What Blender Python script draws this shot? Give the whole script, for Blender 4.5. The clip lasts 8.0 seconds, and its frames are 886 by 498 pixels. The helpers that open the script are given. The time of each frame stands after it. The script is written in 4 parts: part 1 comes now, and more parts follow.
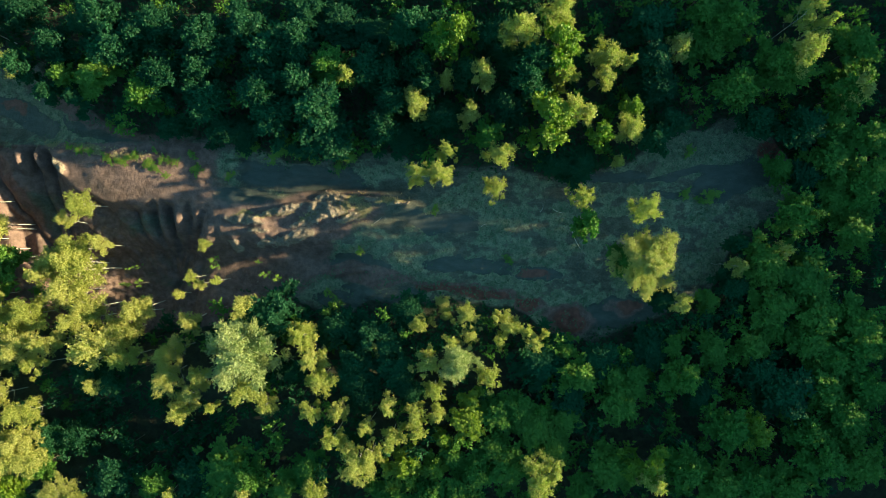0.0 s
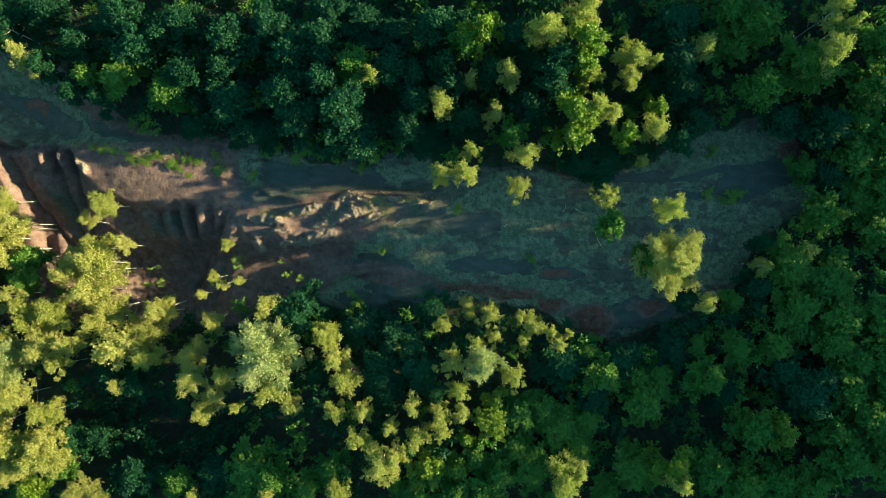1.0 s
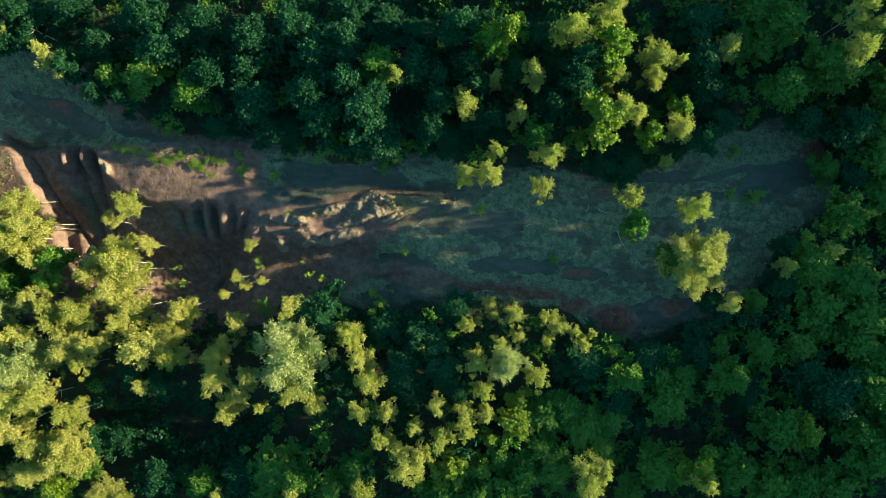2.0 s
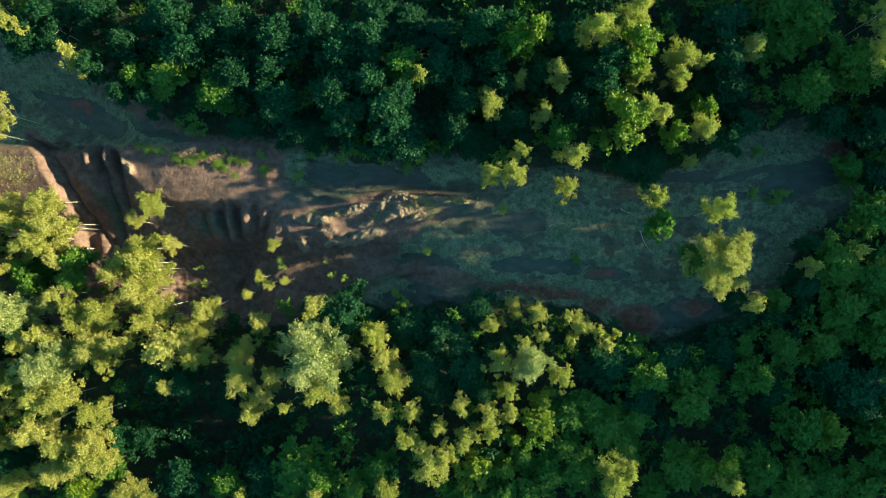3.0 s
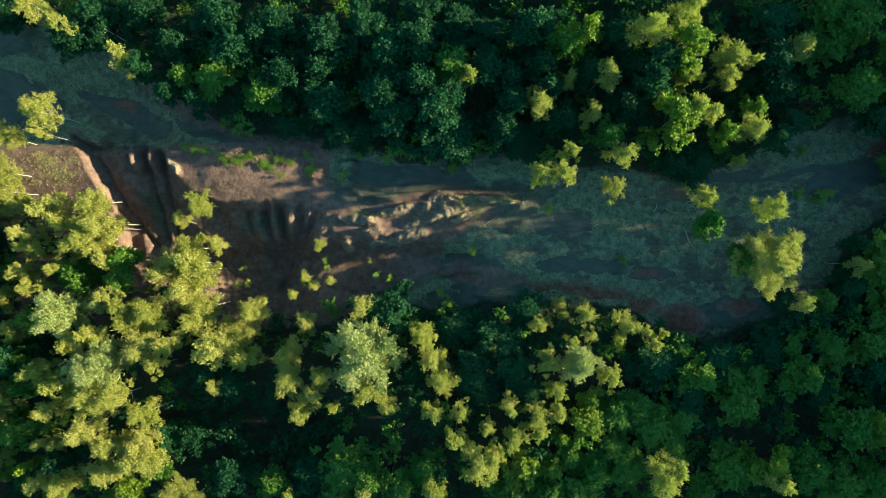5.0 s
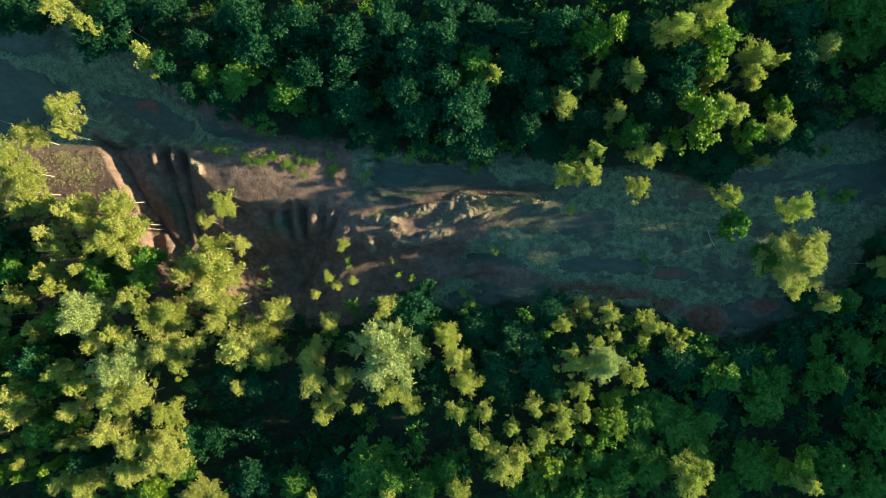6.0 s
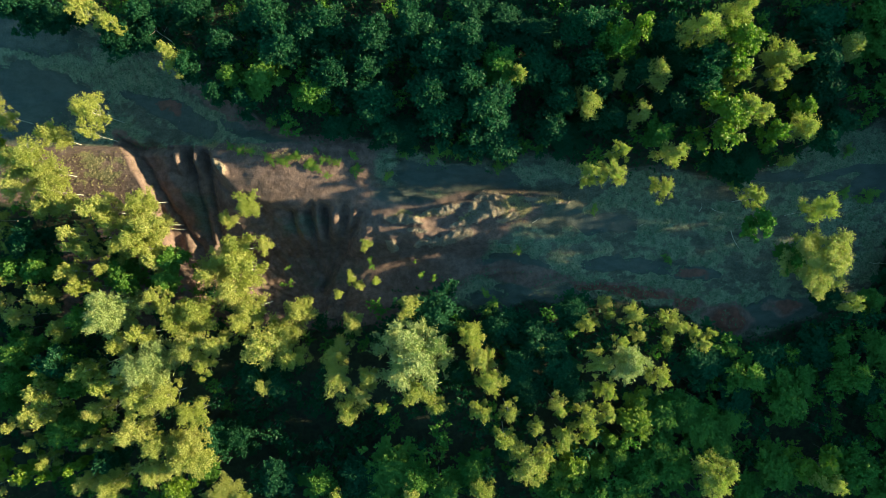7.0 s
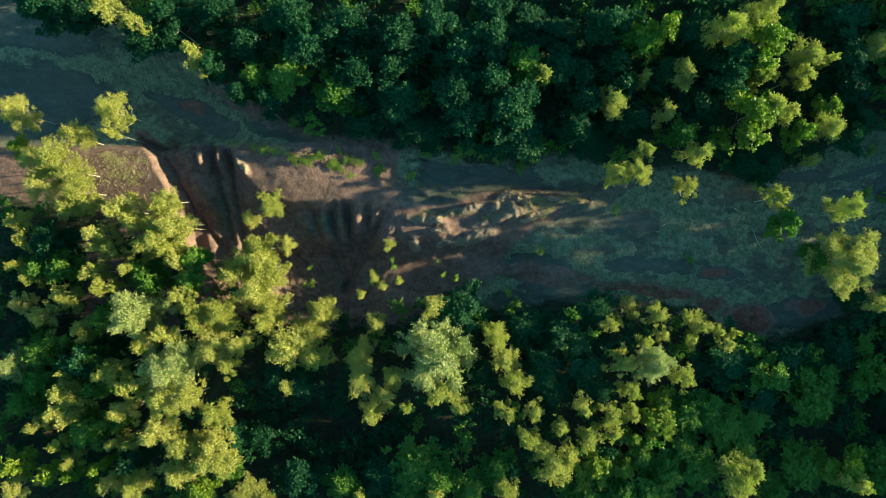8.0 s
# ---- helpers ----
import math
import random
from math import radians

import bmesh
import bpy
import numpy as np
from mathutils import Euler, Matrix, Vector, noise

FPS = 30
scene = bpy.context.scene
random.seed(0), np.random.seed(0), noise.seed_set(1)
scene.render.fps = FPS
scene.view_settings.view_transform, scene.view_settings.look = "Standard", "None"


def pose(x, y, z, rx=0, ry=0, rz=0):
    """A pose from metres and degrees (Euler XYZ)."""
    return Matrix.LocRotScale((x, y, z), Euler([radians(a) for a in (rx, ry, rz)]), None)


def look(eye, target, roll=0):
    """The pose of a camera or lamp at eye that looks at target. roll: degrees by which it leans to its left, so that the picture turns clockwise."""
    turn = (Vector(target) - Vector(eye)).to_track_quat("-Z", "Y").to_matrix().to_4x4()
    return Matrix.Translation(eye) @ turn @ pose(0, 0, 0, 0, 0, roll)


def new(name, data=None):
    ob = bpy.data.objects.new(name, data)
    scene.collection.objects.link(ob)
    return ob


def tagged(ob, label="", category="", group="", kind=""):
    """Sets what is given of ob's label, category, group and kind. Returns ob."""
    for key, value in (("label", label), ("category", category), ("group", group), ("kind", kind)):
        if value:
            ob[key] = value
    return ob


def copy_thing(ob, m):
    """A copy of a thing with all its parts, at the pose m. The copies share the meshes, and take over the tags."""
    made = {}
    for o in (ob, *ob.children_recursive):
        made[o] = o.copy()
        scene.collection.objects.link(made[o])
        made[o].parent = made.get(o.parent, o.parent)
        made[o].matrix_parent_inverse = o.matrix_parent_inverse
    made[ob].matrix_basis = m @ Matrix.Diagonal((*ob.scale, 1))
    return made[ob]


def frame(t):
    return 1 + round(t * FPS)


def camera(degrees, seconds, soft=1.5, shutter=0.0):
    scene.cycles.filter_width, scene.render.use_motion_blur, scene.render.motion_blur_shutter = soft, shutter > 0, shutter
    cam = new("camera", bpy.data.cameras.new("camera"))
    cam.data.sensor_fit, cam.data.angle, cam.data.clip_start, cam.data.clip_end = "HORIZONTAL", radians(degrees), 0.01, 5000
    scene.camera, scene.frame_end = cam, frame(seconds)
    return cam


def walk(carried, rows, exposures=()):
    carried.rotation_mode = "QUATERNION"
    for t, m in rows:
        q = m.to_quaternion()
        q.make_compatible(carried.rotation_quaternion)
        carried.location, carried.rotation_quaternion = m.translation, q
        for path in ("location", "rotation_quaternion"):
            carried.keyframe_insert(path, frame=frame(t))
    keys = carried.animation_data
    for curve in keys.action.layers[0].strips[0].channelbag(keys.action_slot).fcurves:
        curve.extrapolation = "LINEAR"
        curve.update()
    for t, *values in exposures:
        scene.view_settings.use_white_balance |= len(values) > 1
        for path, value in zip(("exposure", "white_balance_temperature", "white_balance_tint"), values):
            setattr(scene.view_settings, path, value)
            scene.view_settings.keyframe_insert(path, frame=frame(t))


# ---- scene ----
# A drone looks straight down and slides sideways at a steady 3.6 m/s, 100 m above the clearing.
cam = camera(71.0, 8.0, soft=0.95)
HEIGHT, SPEED = 100.0, 3.645
walk(cam, [(t, pose(-SPEED * t, 0, HEIGHT, 0, 0, -0.015 * t)) for t in (0.0, 1.0, 2.0, 3.0, 4.0, 5.0, 6.0, 7.0, 8.0)],
     [(0.0, 2.27, 6150.0, -38.0), (8.0, 2.24, 6150.0, -38.0)])

# ---- light: a very low sun from the east and a clear sky ----
SUN_UP, SUN_NORTH = radians(12.3), radians(5.2)
world = bpy.data.worlds.new("sky")
scene.world = world
world.use_nodes = True
sky = world.node_tree.nodes.new("ShaderNodeTexSky")
sky.sky_type, sky.sun_disc = "NISHITA", False
sky.sun_elevation, sky.sun_rotation = SUN_UP, math.pi / 2 - SUN_NORTH
sky.air_density, sky.dust_density, sky.ozone_density = 1.0, 0.3, 2.0
backing = world.node_tree.nodes["Background"]
backing.inputs["Strength"].default_value = 0.069
world.node_tree.links.new(sky.outputs[0], backing.inputs["Color"])
sun = new("sun", bpy.data.lights.new("sun", "SUN"))
sun.data.energy, sun.data.angle, sun.data.color = 5.2, radians(0.6), (1.0, 0.645, 0.43)
to_sun = Vector((math.cos(SUN_UP) * math.cos(SUN_NORTH), math.cos(SUN_UP) * math.sin(SUN_NORTH), math.sin(SUN_UP)))
sun.matrix_world = look(to_sun * 300, (0, 0, 0))


# ---- materials ----
class Nodes:
    """A short way to write node trees."""

    def __init__(self, name):
        self.material = bpy.data.materials.new(name)
        self.material.use_nodes = True
        self.tree = self.material.node_tree
        self.tree.nodes.clear()

    def add(self, kind, **values):
        node = self.tree.nodes.new("ShaderNode" + kind)
        for key, value in values.items():
            if key in ("blend_type", "data_type", "operation", "attribute_name", "noise_dimensions", "clamp", "feature", "mode"):
                setattr(node, key, value)
            else:
                self.put(value, node.inputs[key.replace("_", " ")])
        return node

    def put(self, value, socket):
        if isinstance(value, bpy.types.NodeSocket):
            self.tree.links.new(value, socket)
        elif isinstance(value, tuple) and len(value) == 3 and socket.type == "RGBA":
            socket.default_value = (*value, 1)
        else:
            socket.default_value = value

    def mix(self, factor, one, two, blend="MIX"):
        node = self.tree.nodes.new("ShaderNodeMix")
        node.data_type, node.blend_type = "RGBA", blend
        self.put(factor, node.inputs[0])
        self.put(one, node.inputs[6])
        self.put(two, node.inputs[7])
        return node.outputs[2]

    def maths(self, operation, one, two=0.0, clamp=False):
        node = self.tree.nodes.new("ShaderNodeMath")
        node.operation, node.use_clamp = operation, clamp
        self.put(one, node.inputs[0])
        self.put(two, node.inputs[1])
        return node.outputs[0]

    def steps(self, value, low, high, one=0.0, two=1.0):
        node = self.tree.nodes.new("ShaderNodeMapRange")
        node.interpolation_type = "SMOOTHSTEP"
        for socket, number in zip(node.inputs, (value, low, high, one, two)):
            self.put(number, socket)
        return node.outputs[0]

    def grain(self, scale, detail=4.0, rough=0.6, where=None):
        node = self.add("TexNoise", Scale=scale, Detail=detail, Roughness=rough)
        self.put(where or self.place(), node.inputs["Vector"])
        return node.outputs["Fac"]

    def place(self):
        return self.add("TexCoord").outputs["Object"]

    def attribute(self, name):
        return self.add("Attribute", attribute_name=name).outputs["Fac"]

    def done(self, surface):
        out = self.tree.nodes.new("ShaderNodeOutputMaterial")
        self.tree.links.new(surface, out.inputs["Surface"])
        return self.material


def leaf_material(name, dark, light, sheer=0.35, gloss=0.06):
    """Leaves: the tree's own tint, a leaf's own tint, light that passes through."""
    n = Nodes(name)
    tree_tint = n.add("ObjectInfo").outputs["Random"]
    leaf_tint = n.add("NewGeometry").outputs["Random Per Island"]
    base = n.mix(n.maths("ADD", n.maths("MULTIPLY", tree_tint, 0.7), n.maths("MULTIPLY", n.grain(0.9, 2.0), 0.3)), dark, light)
    tint = n.mix(n.maths("MULTIPLY", leaf_tint, 0.22), base, n.mix(1.0, base, (0.45, 0.55, 0.55), "MULTIPLY"))
    diffuse = n.add("BsdfDiffuse", Color=tint).outputs[0]
    sheer_tint = n.mix(1.0, tint, (0.66, 1.1, 0.42), "MULTIPLY")
    through_leaf = n.add("BsdfTranslucent", Color=sheer_tint).outputs[0]
    body = n.add("MixShader", Fac=sheer)
    n.put(diffuse, body.inputs[1])
    n.put(through_leaf, body.inputs[2])
    shine = n.add("BsdfGlossy", Color=(0.8, 0.85, 0.9), Roughness=0.5).outputs[0]
    top = n.add("MixShader", Fac=gloss)
    n.put(body.outputs[0], top.inputs[1])
    n.put(shine, top.inputs[2])
    return n.done(top.outputs[0])


def plain_material(name, dark, light, scale, rough=0.9, bump=0.3, each=0.4):
    n = Nodes(name)
    tone = n.steps(n.grain(scale, 5.0), 0.3, 0.7)
    colour = n.mix(tone, dark, light)
    island = n.add("NewGeometry").outputs["Random Per Island"]
    colour = n.mix(n.maths("MULTIPLY", island, each), colour, n.mix(1.0, colour, (0.5, 0.48, 0.45), "MULTIPLY"))
    surface = n.add("BsdfPrincipled", Base_Color=colour, Roughness=rough)
    relief = n.add("Bump", Strength=bump, Distance=0.05, Height=n.grain(scale * 4, 4.0))
    n.put(relief.outputs[0], surface.inputs["Normal"])
    return n.done(surface.outputs[0])


def bark_material(name, pale, dark, amount):
    n = Nodes(name)
    stretched = n.add("Mapping", Vector=n.place(), Scale=(3.0, 3.0, 9.0)).outputs[0]
    marks = n.steps(n.grain(1.3, 4.0, 0.6, stretched), amount, amount + 0.08)
    colour = n.mix(marks, pale, dark)
    return n.done(n.add("BsdfPrincipled", Base_Color=colour, Roughness=0.8).outputs[0])


def ground_material():
    n = Nodes("bare_ground")
    fine, coarse, patch = n.grain(5.0, 6.0, 0.7), n.grain(0.9, 5.0, 0.65), n.grain(0.22, 4.0, 0.6)
    stretched = n.add("Mapping", Vector=n.place(), Scale=(0.6, 1.3, 1.0)).outputs[0]
    streak = n.grain(0.8, 5.0, 0.65, stretched)
    curd = n.grain(2.1, 4.0, 0.6)
    ragged = n.maths("SUBTRACT", n.maths("ADD", n.maths("MULTIPLY", coarse, 0.45), n.maths("ADD", n.maths("MULTIPLY", curd, 0.35), n.maths("MULTIPLY", fine, 0.2))), 0.5)

    def region(name, low=0.35, high=0.6, rag=1.0):
        return n.steps(n.maths("ADD", n.attribute(name), n.maths("MULTIPLY", ragged, rag)), low, high)

    silt = n.mix(n.steps(streak, 0.3, 0.7), (0.061, 0.063, 0.052), (0.124, 0.124, 0.101))
    silt = n.mix(n.steps(fine, 0.42, 0.62), silt, n.mix(1.0, silt, (0.62, 0.62, 0.6), "MULTIPLY"))
    moss = n.mix(n.steps(coarse, 0.35, 0.65), (0.138, 0.153, 0.106), (0.226, 0.243, 0.165))
    moss = n.mix(n.steps(fine, 0.40, 0.60), moss, n.mix(1.0, moss, (0.62, 0.65, 0.64), "MULTIPLY"))
    moss = n.mix(n.steps(curd, 0.56, 0.64), moss, n.mix(1.0, moss, (0.50, 0.54, 0.54), "MULTIPLY"))
    mud = n.mix(n.steps(streak, 0.3, 0.7), (0.037, 0.046, 0.044), (0.062, 0.072, 0.069))
    red = n.mix(n.steps(coarse, 0.3, 0.7), (0.088, 0.056, 0.053), (0.172, 0.114, 0.106))
    red = n.mix(n.steps(fine, 0.5, 0.68), red, n.mix(1.0, red, (0.62, 0.58, 0.57), "MULTIPLY"))
    gravel = n.mix(n.steps(fine, 0.35, 0.65), (0.14, 0.11, 0.09), (0.32, 0.26, 0.21))
    straw = n.mix(n.steps(fine, 0.35, 0.65), (0.10, 0.095, 0.045), (0.23, 0.195, 0.105))
    rust = n.mix(n.steps(coarse, 0.3, 0.7), (0.072, 0.031, 0.026), (0.150, 0.064, 0.053))
    # Woodland litter, taken near-black so its colour carries the canopy's shade.
    shaded_litter = n.mix(n.steps(coarse, 0.35, 0.65), (0.016, 0.018, 0.012), (0.03, 0.04, 0.02))
    far = n.mix(n.steps(patch, 0.35, 0.65), (0.025, 0.05, 0.02), (0.05, 0.085, 0.03))
    colour = n.mix(region("moss", 0.34, 0.62, 2.3), silt, moss)
    colour = n.mix(region("mud", 0.42, 0.5, 1.6), colour, mud)
    colour = n.mix(region("red", 0.3, 0.7, 0.7), colour, red)
    colour = n.mix(region("rust", 0.35, 0.75, 0.9), colour, rust)
    colour = n.mix(region("gravel", 0.4, 0.6, 1.2), colour, gravel)
    colour = n.mix(region("straw", 0.4, 0.6, 1.4), colour, straw)
    colour = n.mix(region("shaded_litter", 0.35, 0.65, 0.8), colour, shaded_litter)
    colour = n.mix(n.attribute("far"), colour, far)
    surface = n.add("BsdfPrincipled", Base_Color=colour, Roughness=0.92)
    n.put(n.steps(n.attribute("mud"), 0.4, 0.8, 0.92, 0.6), surface.inputs["Roughness"])
    relief = n.add("Bump", Strength=0.7, Distance=0.16, Height=n.maths("ADD", n.maths("ADD", fine, n.maths("MULTIPLY", curd, 0.8)), n.maths("MULTIPLY", coarse, 1.5)))
    n.put(relief.outputs[0], surface.inputs["Normal"])
    return n.done(surface.outputs[0])


BIRCH_LEAF = leaf_material("birch_leaf", (0.288, 0.294, 0.074), (0.418, 0.376, 0.140), 0.45, 0.012)
ALDER_LEAF = leaf_material("alder_leaf", (0.019, 0.058, 0.028), (0.036, 0.098, 0.045), 0.3, 0.008)
ASPEN_LEAF = leaf_material("aspen_leaf", (0.080, 0.160, 0.034), (0.140, 0.225, 0.046), 0.35, 0.008)
MAPLE_LEAF = leaf_material("maple_leaf", (0.125, 0.205, 0.018), (0.225, 0.272, 0.032), 0.4, 0.02)
WILLOW_LEAF = leaf_material("willow_leaf", (0.24, 0.275, 0.110), (0.315, 0.335, 0.140), 0.3, 0.02)
SHRUB_LEAF = leaf_material("shrub_leaf", (0.12, 0.20, 0.03), (0.23, 0.30, 0.055), 0.35, 0.02)
BIRCH_BARK = bark_material("birch_bark", (0.43, 0.41, 0.37), (0.06, 0.05, 0.045), 0.56)
GREY_BARK = bark_material("grey_bark", (0.16, 0.14, 0.115), (0.06, 0.05, 0.04), 0.5)
TWIG = bark_material("twig", (0.13, 0.11, 0.085), (0.05, 0.045, 0.035), 0.5)
STONE = plain_material("stone", (0.14, 0.112, 0.094), (0.30, 0.245, 0.205), 3.0)
DRY_GRASS = plain_material("dry_grass", (0.17, 0.145, 0.07), (0.36, 0.295, 0.165), 1.0)
MOSS_GRASS = plain_material("low_plants", (0.06, 0.10, 0.055), (0.13, 0.18, 0.11), 1.0)
DEAD_WOOD = plain_material("dead_wood", (0.34, 0.31, 0.27), (0.55, 0.52, 0.46), 4.0)


# ---- the ground ----
def lattice(i, j, seed):
    n = (i * 374761393 + j * 668265263 + seed * 974634529) & 0x7FFFFFFF
    n = ((n ^ (n >> 13)) * 1274126177) & 0x7FFFFFFF
    return ((n ^ (n >> 16)) & 0xFFFF) / 65535.0


def wave(x, y, seed=0):
    i, j = np.floor(x).astype(np.int64), np.floor(y).astype(np.int64)
    u, v = x - i, y - j
    u, v = u * u * (3 - 2 * u), v * v * (3 - 2 * v)
    low = lattice(i, j, seed) * (1 - u) + lattice(i + 1, j, seed) * u
    high = lattice(i, j + 1, seed) * (1 - u) + lattice(i + 1, j + 1, seed) * u
    return low * (1 - v) + high * v


def rough(x, y, octaves=4, seed=0):
    """Noise from about -1 to 1."""
    total, size, most = 0.0, 1.0, 0.0
    for k in range(octaves):
        total, most = total + size * (wave(x * 2**k, y * 2**k, seed + k) * 2 - 1), most + size
        size *= 0.5
    return total / most * 1.4


def smooth(low, high, v):
    s = np.clip((v - low) / (high - low), 0, 1)
    return s * s * (3 - 2 * s)


def near_line(x, y, points):
    """The distance to a line of points, and how far along it (0 to 1)."""
    best, along = np.full(np.shape(x), 1e9), np.zeros(np.shape(x))
    for k, ((ax, ay), (bx, by)) in enumerate(zip(points, points[1:])):
        dx, dy = bx - ax, by - ay
        s = np.clip(((x - ax) * dx + (y - ay) * dy) / (dx * dx + dy * dy), 0, 1)
        d = np.hypot(x - ax - s * dx, y - ay - s * dy)
        along = np.where(d < best, (k + s) / (len(points) - 1), along)
        best = np.minimum(best, d)
    return best, along


def blot(x, y, cx, cy, rx, ry, turn=0.0):
    """1 in the middle of an ellipse, 0.5 at its edge, 0 outside."""
    c, s = math.cos(radians(turn)), math.sin(radians(turn))
    u, v = (x - cx) * c + (y - cy) * s, -(x - cx) * s + (y - cy) * c
    return 1 - smooth(0.5, 1.5, np.hypot(u / rx, v / ry))


NORTH_X = (-140, -100, -80, -71, -62, -53, -41, -30, -17, -12, -8, 0, 6, 15, 24, 29, 38, 47, 53, 58)
NORTH_Y = (62, 46, 36.5, 31.5, 25.5, 21.2, 18.2, 15.4, 13.7, 16, 15.6, 12, 14, 12.5, 12, 14, 18.3, 20.6, 18.3, 10)
SOUTH_X = (-140, -100, -84, -71, -62, -53, -44, -35, -26, -17, -8, 1, 10, 20, 29, 36, 42, 47, 58)
SOUTH_Y = (12, 9, 5, 1, -2, -8, -10.8, -7.2, -7.2, -10.8, -9, -8.1, -9.5, -14.5, -13.6, -10.8, -7.2, 0, 10)
RIDGE_LONG = ((-35.5, 4.4), (-29.0, 5.0), (-22.0, 6.6), (-14.0, 6.6), (-5.0, 7.6))
RIDGE_LOW = ((-34.4, 0.2), (-29.5, 1.9), (-22.0, 2.6), (-17.0, 4.2))
# heaps of broken stone and patches of dry moss on the ridge: middle, half-sizes, turn
STONE_HEAPS = ((-31.8, 4.7, 3.1, 0.75, -8), (-25.6, 6.3, 3.9, 0.65, 14), (-18.5, 6.9, 3.0, 2.1, 18), (-24.0, 1.9, 2.8, 0.9, 22), (-33.7, 0.4, 0.9, 0.9, 60),
               (-28.6, 0.9, 1.9, 0.5, 10), (-21.6, 4.4, 2.6, 0.6, 14), (-29.6, 3.0, 1.6, 0.4, 8), (-15.2, 5.0, 1.8, 0.5, 20), (-11.5, 8.1, 1.6, 0.4, -8), (-6.8, 7.4, 1.7, 0.35, 5), (-60.9, 13.0, 1.6, 0.6, -50))
STRAW_BEDS = ((-14.2, 6.6, 3.0, 2.1, 14), (-27.8, 5.5, 3.6, 0.55, 8), (-9.0, 7.7, 3.4, 0.7, 4), (-21.5, 5.2, 2.2, 0.6, 16), (-32.0, 5.8, 2.0, 0.4, 0))


def open_land(x, y):
    """1 in the clearing, 0 in the woods, with a ragged edge."""
    edge = 1.6 * rough(x / 6, y / 6, 3, 5)
    inside = np.minimum(np.interp(x, NORTH_X, NORTH_Y) - y, y - np.interp(x, SOUTH_X, SOUTH_Y))
    return smooth(-1.5, 1.5, inside + edge) * smooth(59, 55, x) * smooth(-145, -130, x)


BASIN = ((-79.5, 19.0), (-76.5, 17.7), (-72.0, 17.2), (-66.0, 17.1), (-63.0, 16.2), (-61.2, 12.8), (-58.3, 9.4), (-55.0, 8.0), (-50.0, 7.4), (-45.5, 8.0), (-40.5, 8.2), (-37.2, 7.2),
         (-35.4, 3.5), (-36.0, -1.5), (-38.0, -6.5), (-42.0, -15.0), (-54.0, -18.0), (-61.0, -14.0), (-67.0, -6.5), (-71.6, 0.5), (-72.9, 6.0), (-73.5, 10.0), (-75.4, 14.0), (-78.3, 17.2))
SPURS = (  # rounded spurs that run down from the rim: line, half-width, how much of the depth they fill
    (((-68.7, 17.0), (-68.0, 13.2), (-67.1, 10.2)), 0.80, 0.92),
    (((-65.3, 17.0), (-65.2, 14.0), (-64.9, 11.2)), 0.85, 0.95),
    (((-71.0, 17.0), (-69.0, 12.0), (-67.0, 8.0), (-64.5, -3.0)), 2.1, 0.45),
    (((-61.5, 14.0), (-60.0, 8.0), (-58.5, 2.0)), 2.0, 0.35),
    (((-54.0, 8.2), (-51.8, 4.6), (-49.4, 0.5)), 1.7, 0.36),
    (((-49.3, 7.4), (-48.7, 4.0), (-47.4, -2.0)), 1.3, 0.50),
    (((-46.3, 8.0), (-46.0, 4.0), (-45.9, -0.5)), 0.9, 0.66),
    (((-42.9, 8.2), (-42.7, 4.2), (-43.4, -0.5)), 1.3, 0.88),
    (((-39.9, 8.0), (-40.3, 5.0), (-41.6, 1.0)), 0.8, 0.75),
    (((-37.4, 6.6), (-38.5, 2.0), (-40.6, -3.5)), 1.6, 0.75),
)
RILLS = (
    ((-66.9, 17.0), (-66.7, 13.0), (-65.9, 8.0), (-64.6, 1.0)),
    ((-63.9, 16.6), (-63.7, 12.0), (-63.4, 7.0), (-63.0, 0.0)),
    ((-77.2, 17.4), (-74.2, 13.6), (-71.6, 9.0), (-69.6, 4.0), (-65.5, -1.0)),
    ((-44.6, 8.0), (-44.4, 4.0), (-45.2, -1.0), (-46.5, -7.0)),
    ((-41.3, 8.0), (-41.5, 5.0), (-43.2, -0.5), (-46.5, -7.0)),
    ((-38.4, 7.2), (-39.0, 4.4), (-41.6, 0.4), (-46.5, -7.0)),
    ((-47.6, 7.4), (-47.2, 3.0), (-46.6, -4.0)),
    ((-50.9, 7.4), (-49.8, 3.0), (-47.2, -4.0)),
)


def within(x, y, corners):
    """The distance inward from a closed outline; below 0 outside it."""
    ring = corners + corners[:1]
    d, _ = near_line(x, y, ring)
    odd = np.zeros(np.shape(x), bool)
    for (ax, ay), (bx, by) in zip(ring, ring[1:]):
        if ay != by:
            odd ^= ((ay > y) != (by > y)) & (x < ax + (y - ay) * (bx - ax) / (by - ay))
    return np.where(odd, d, -d)


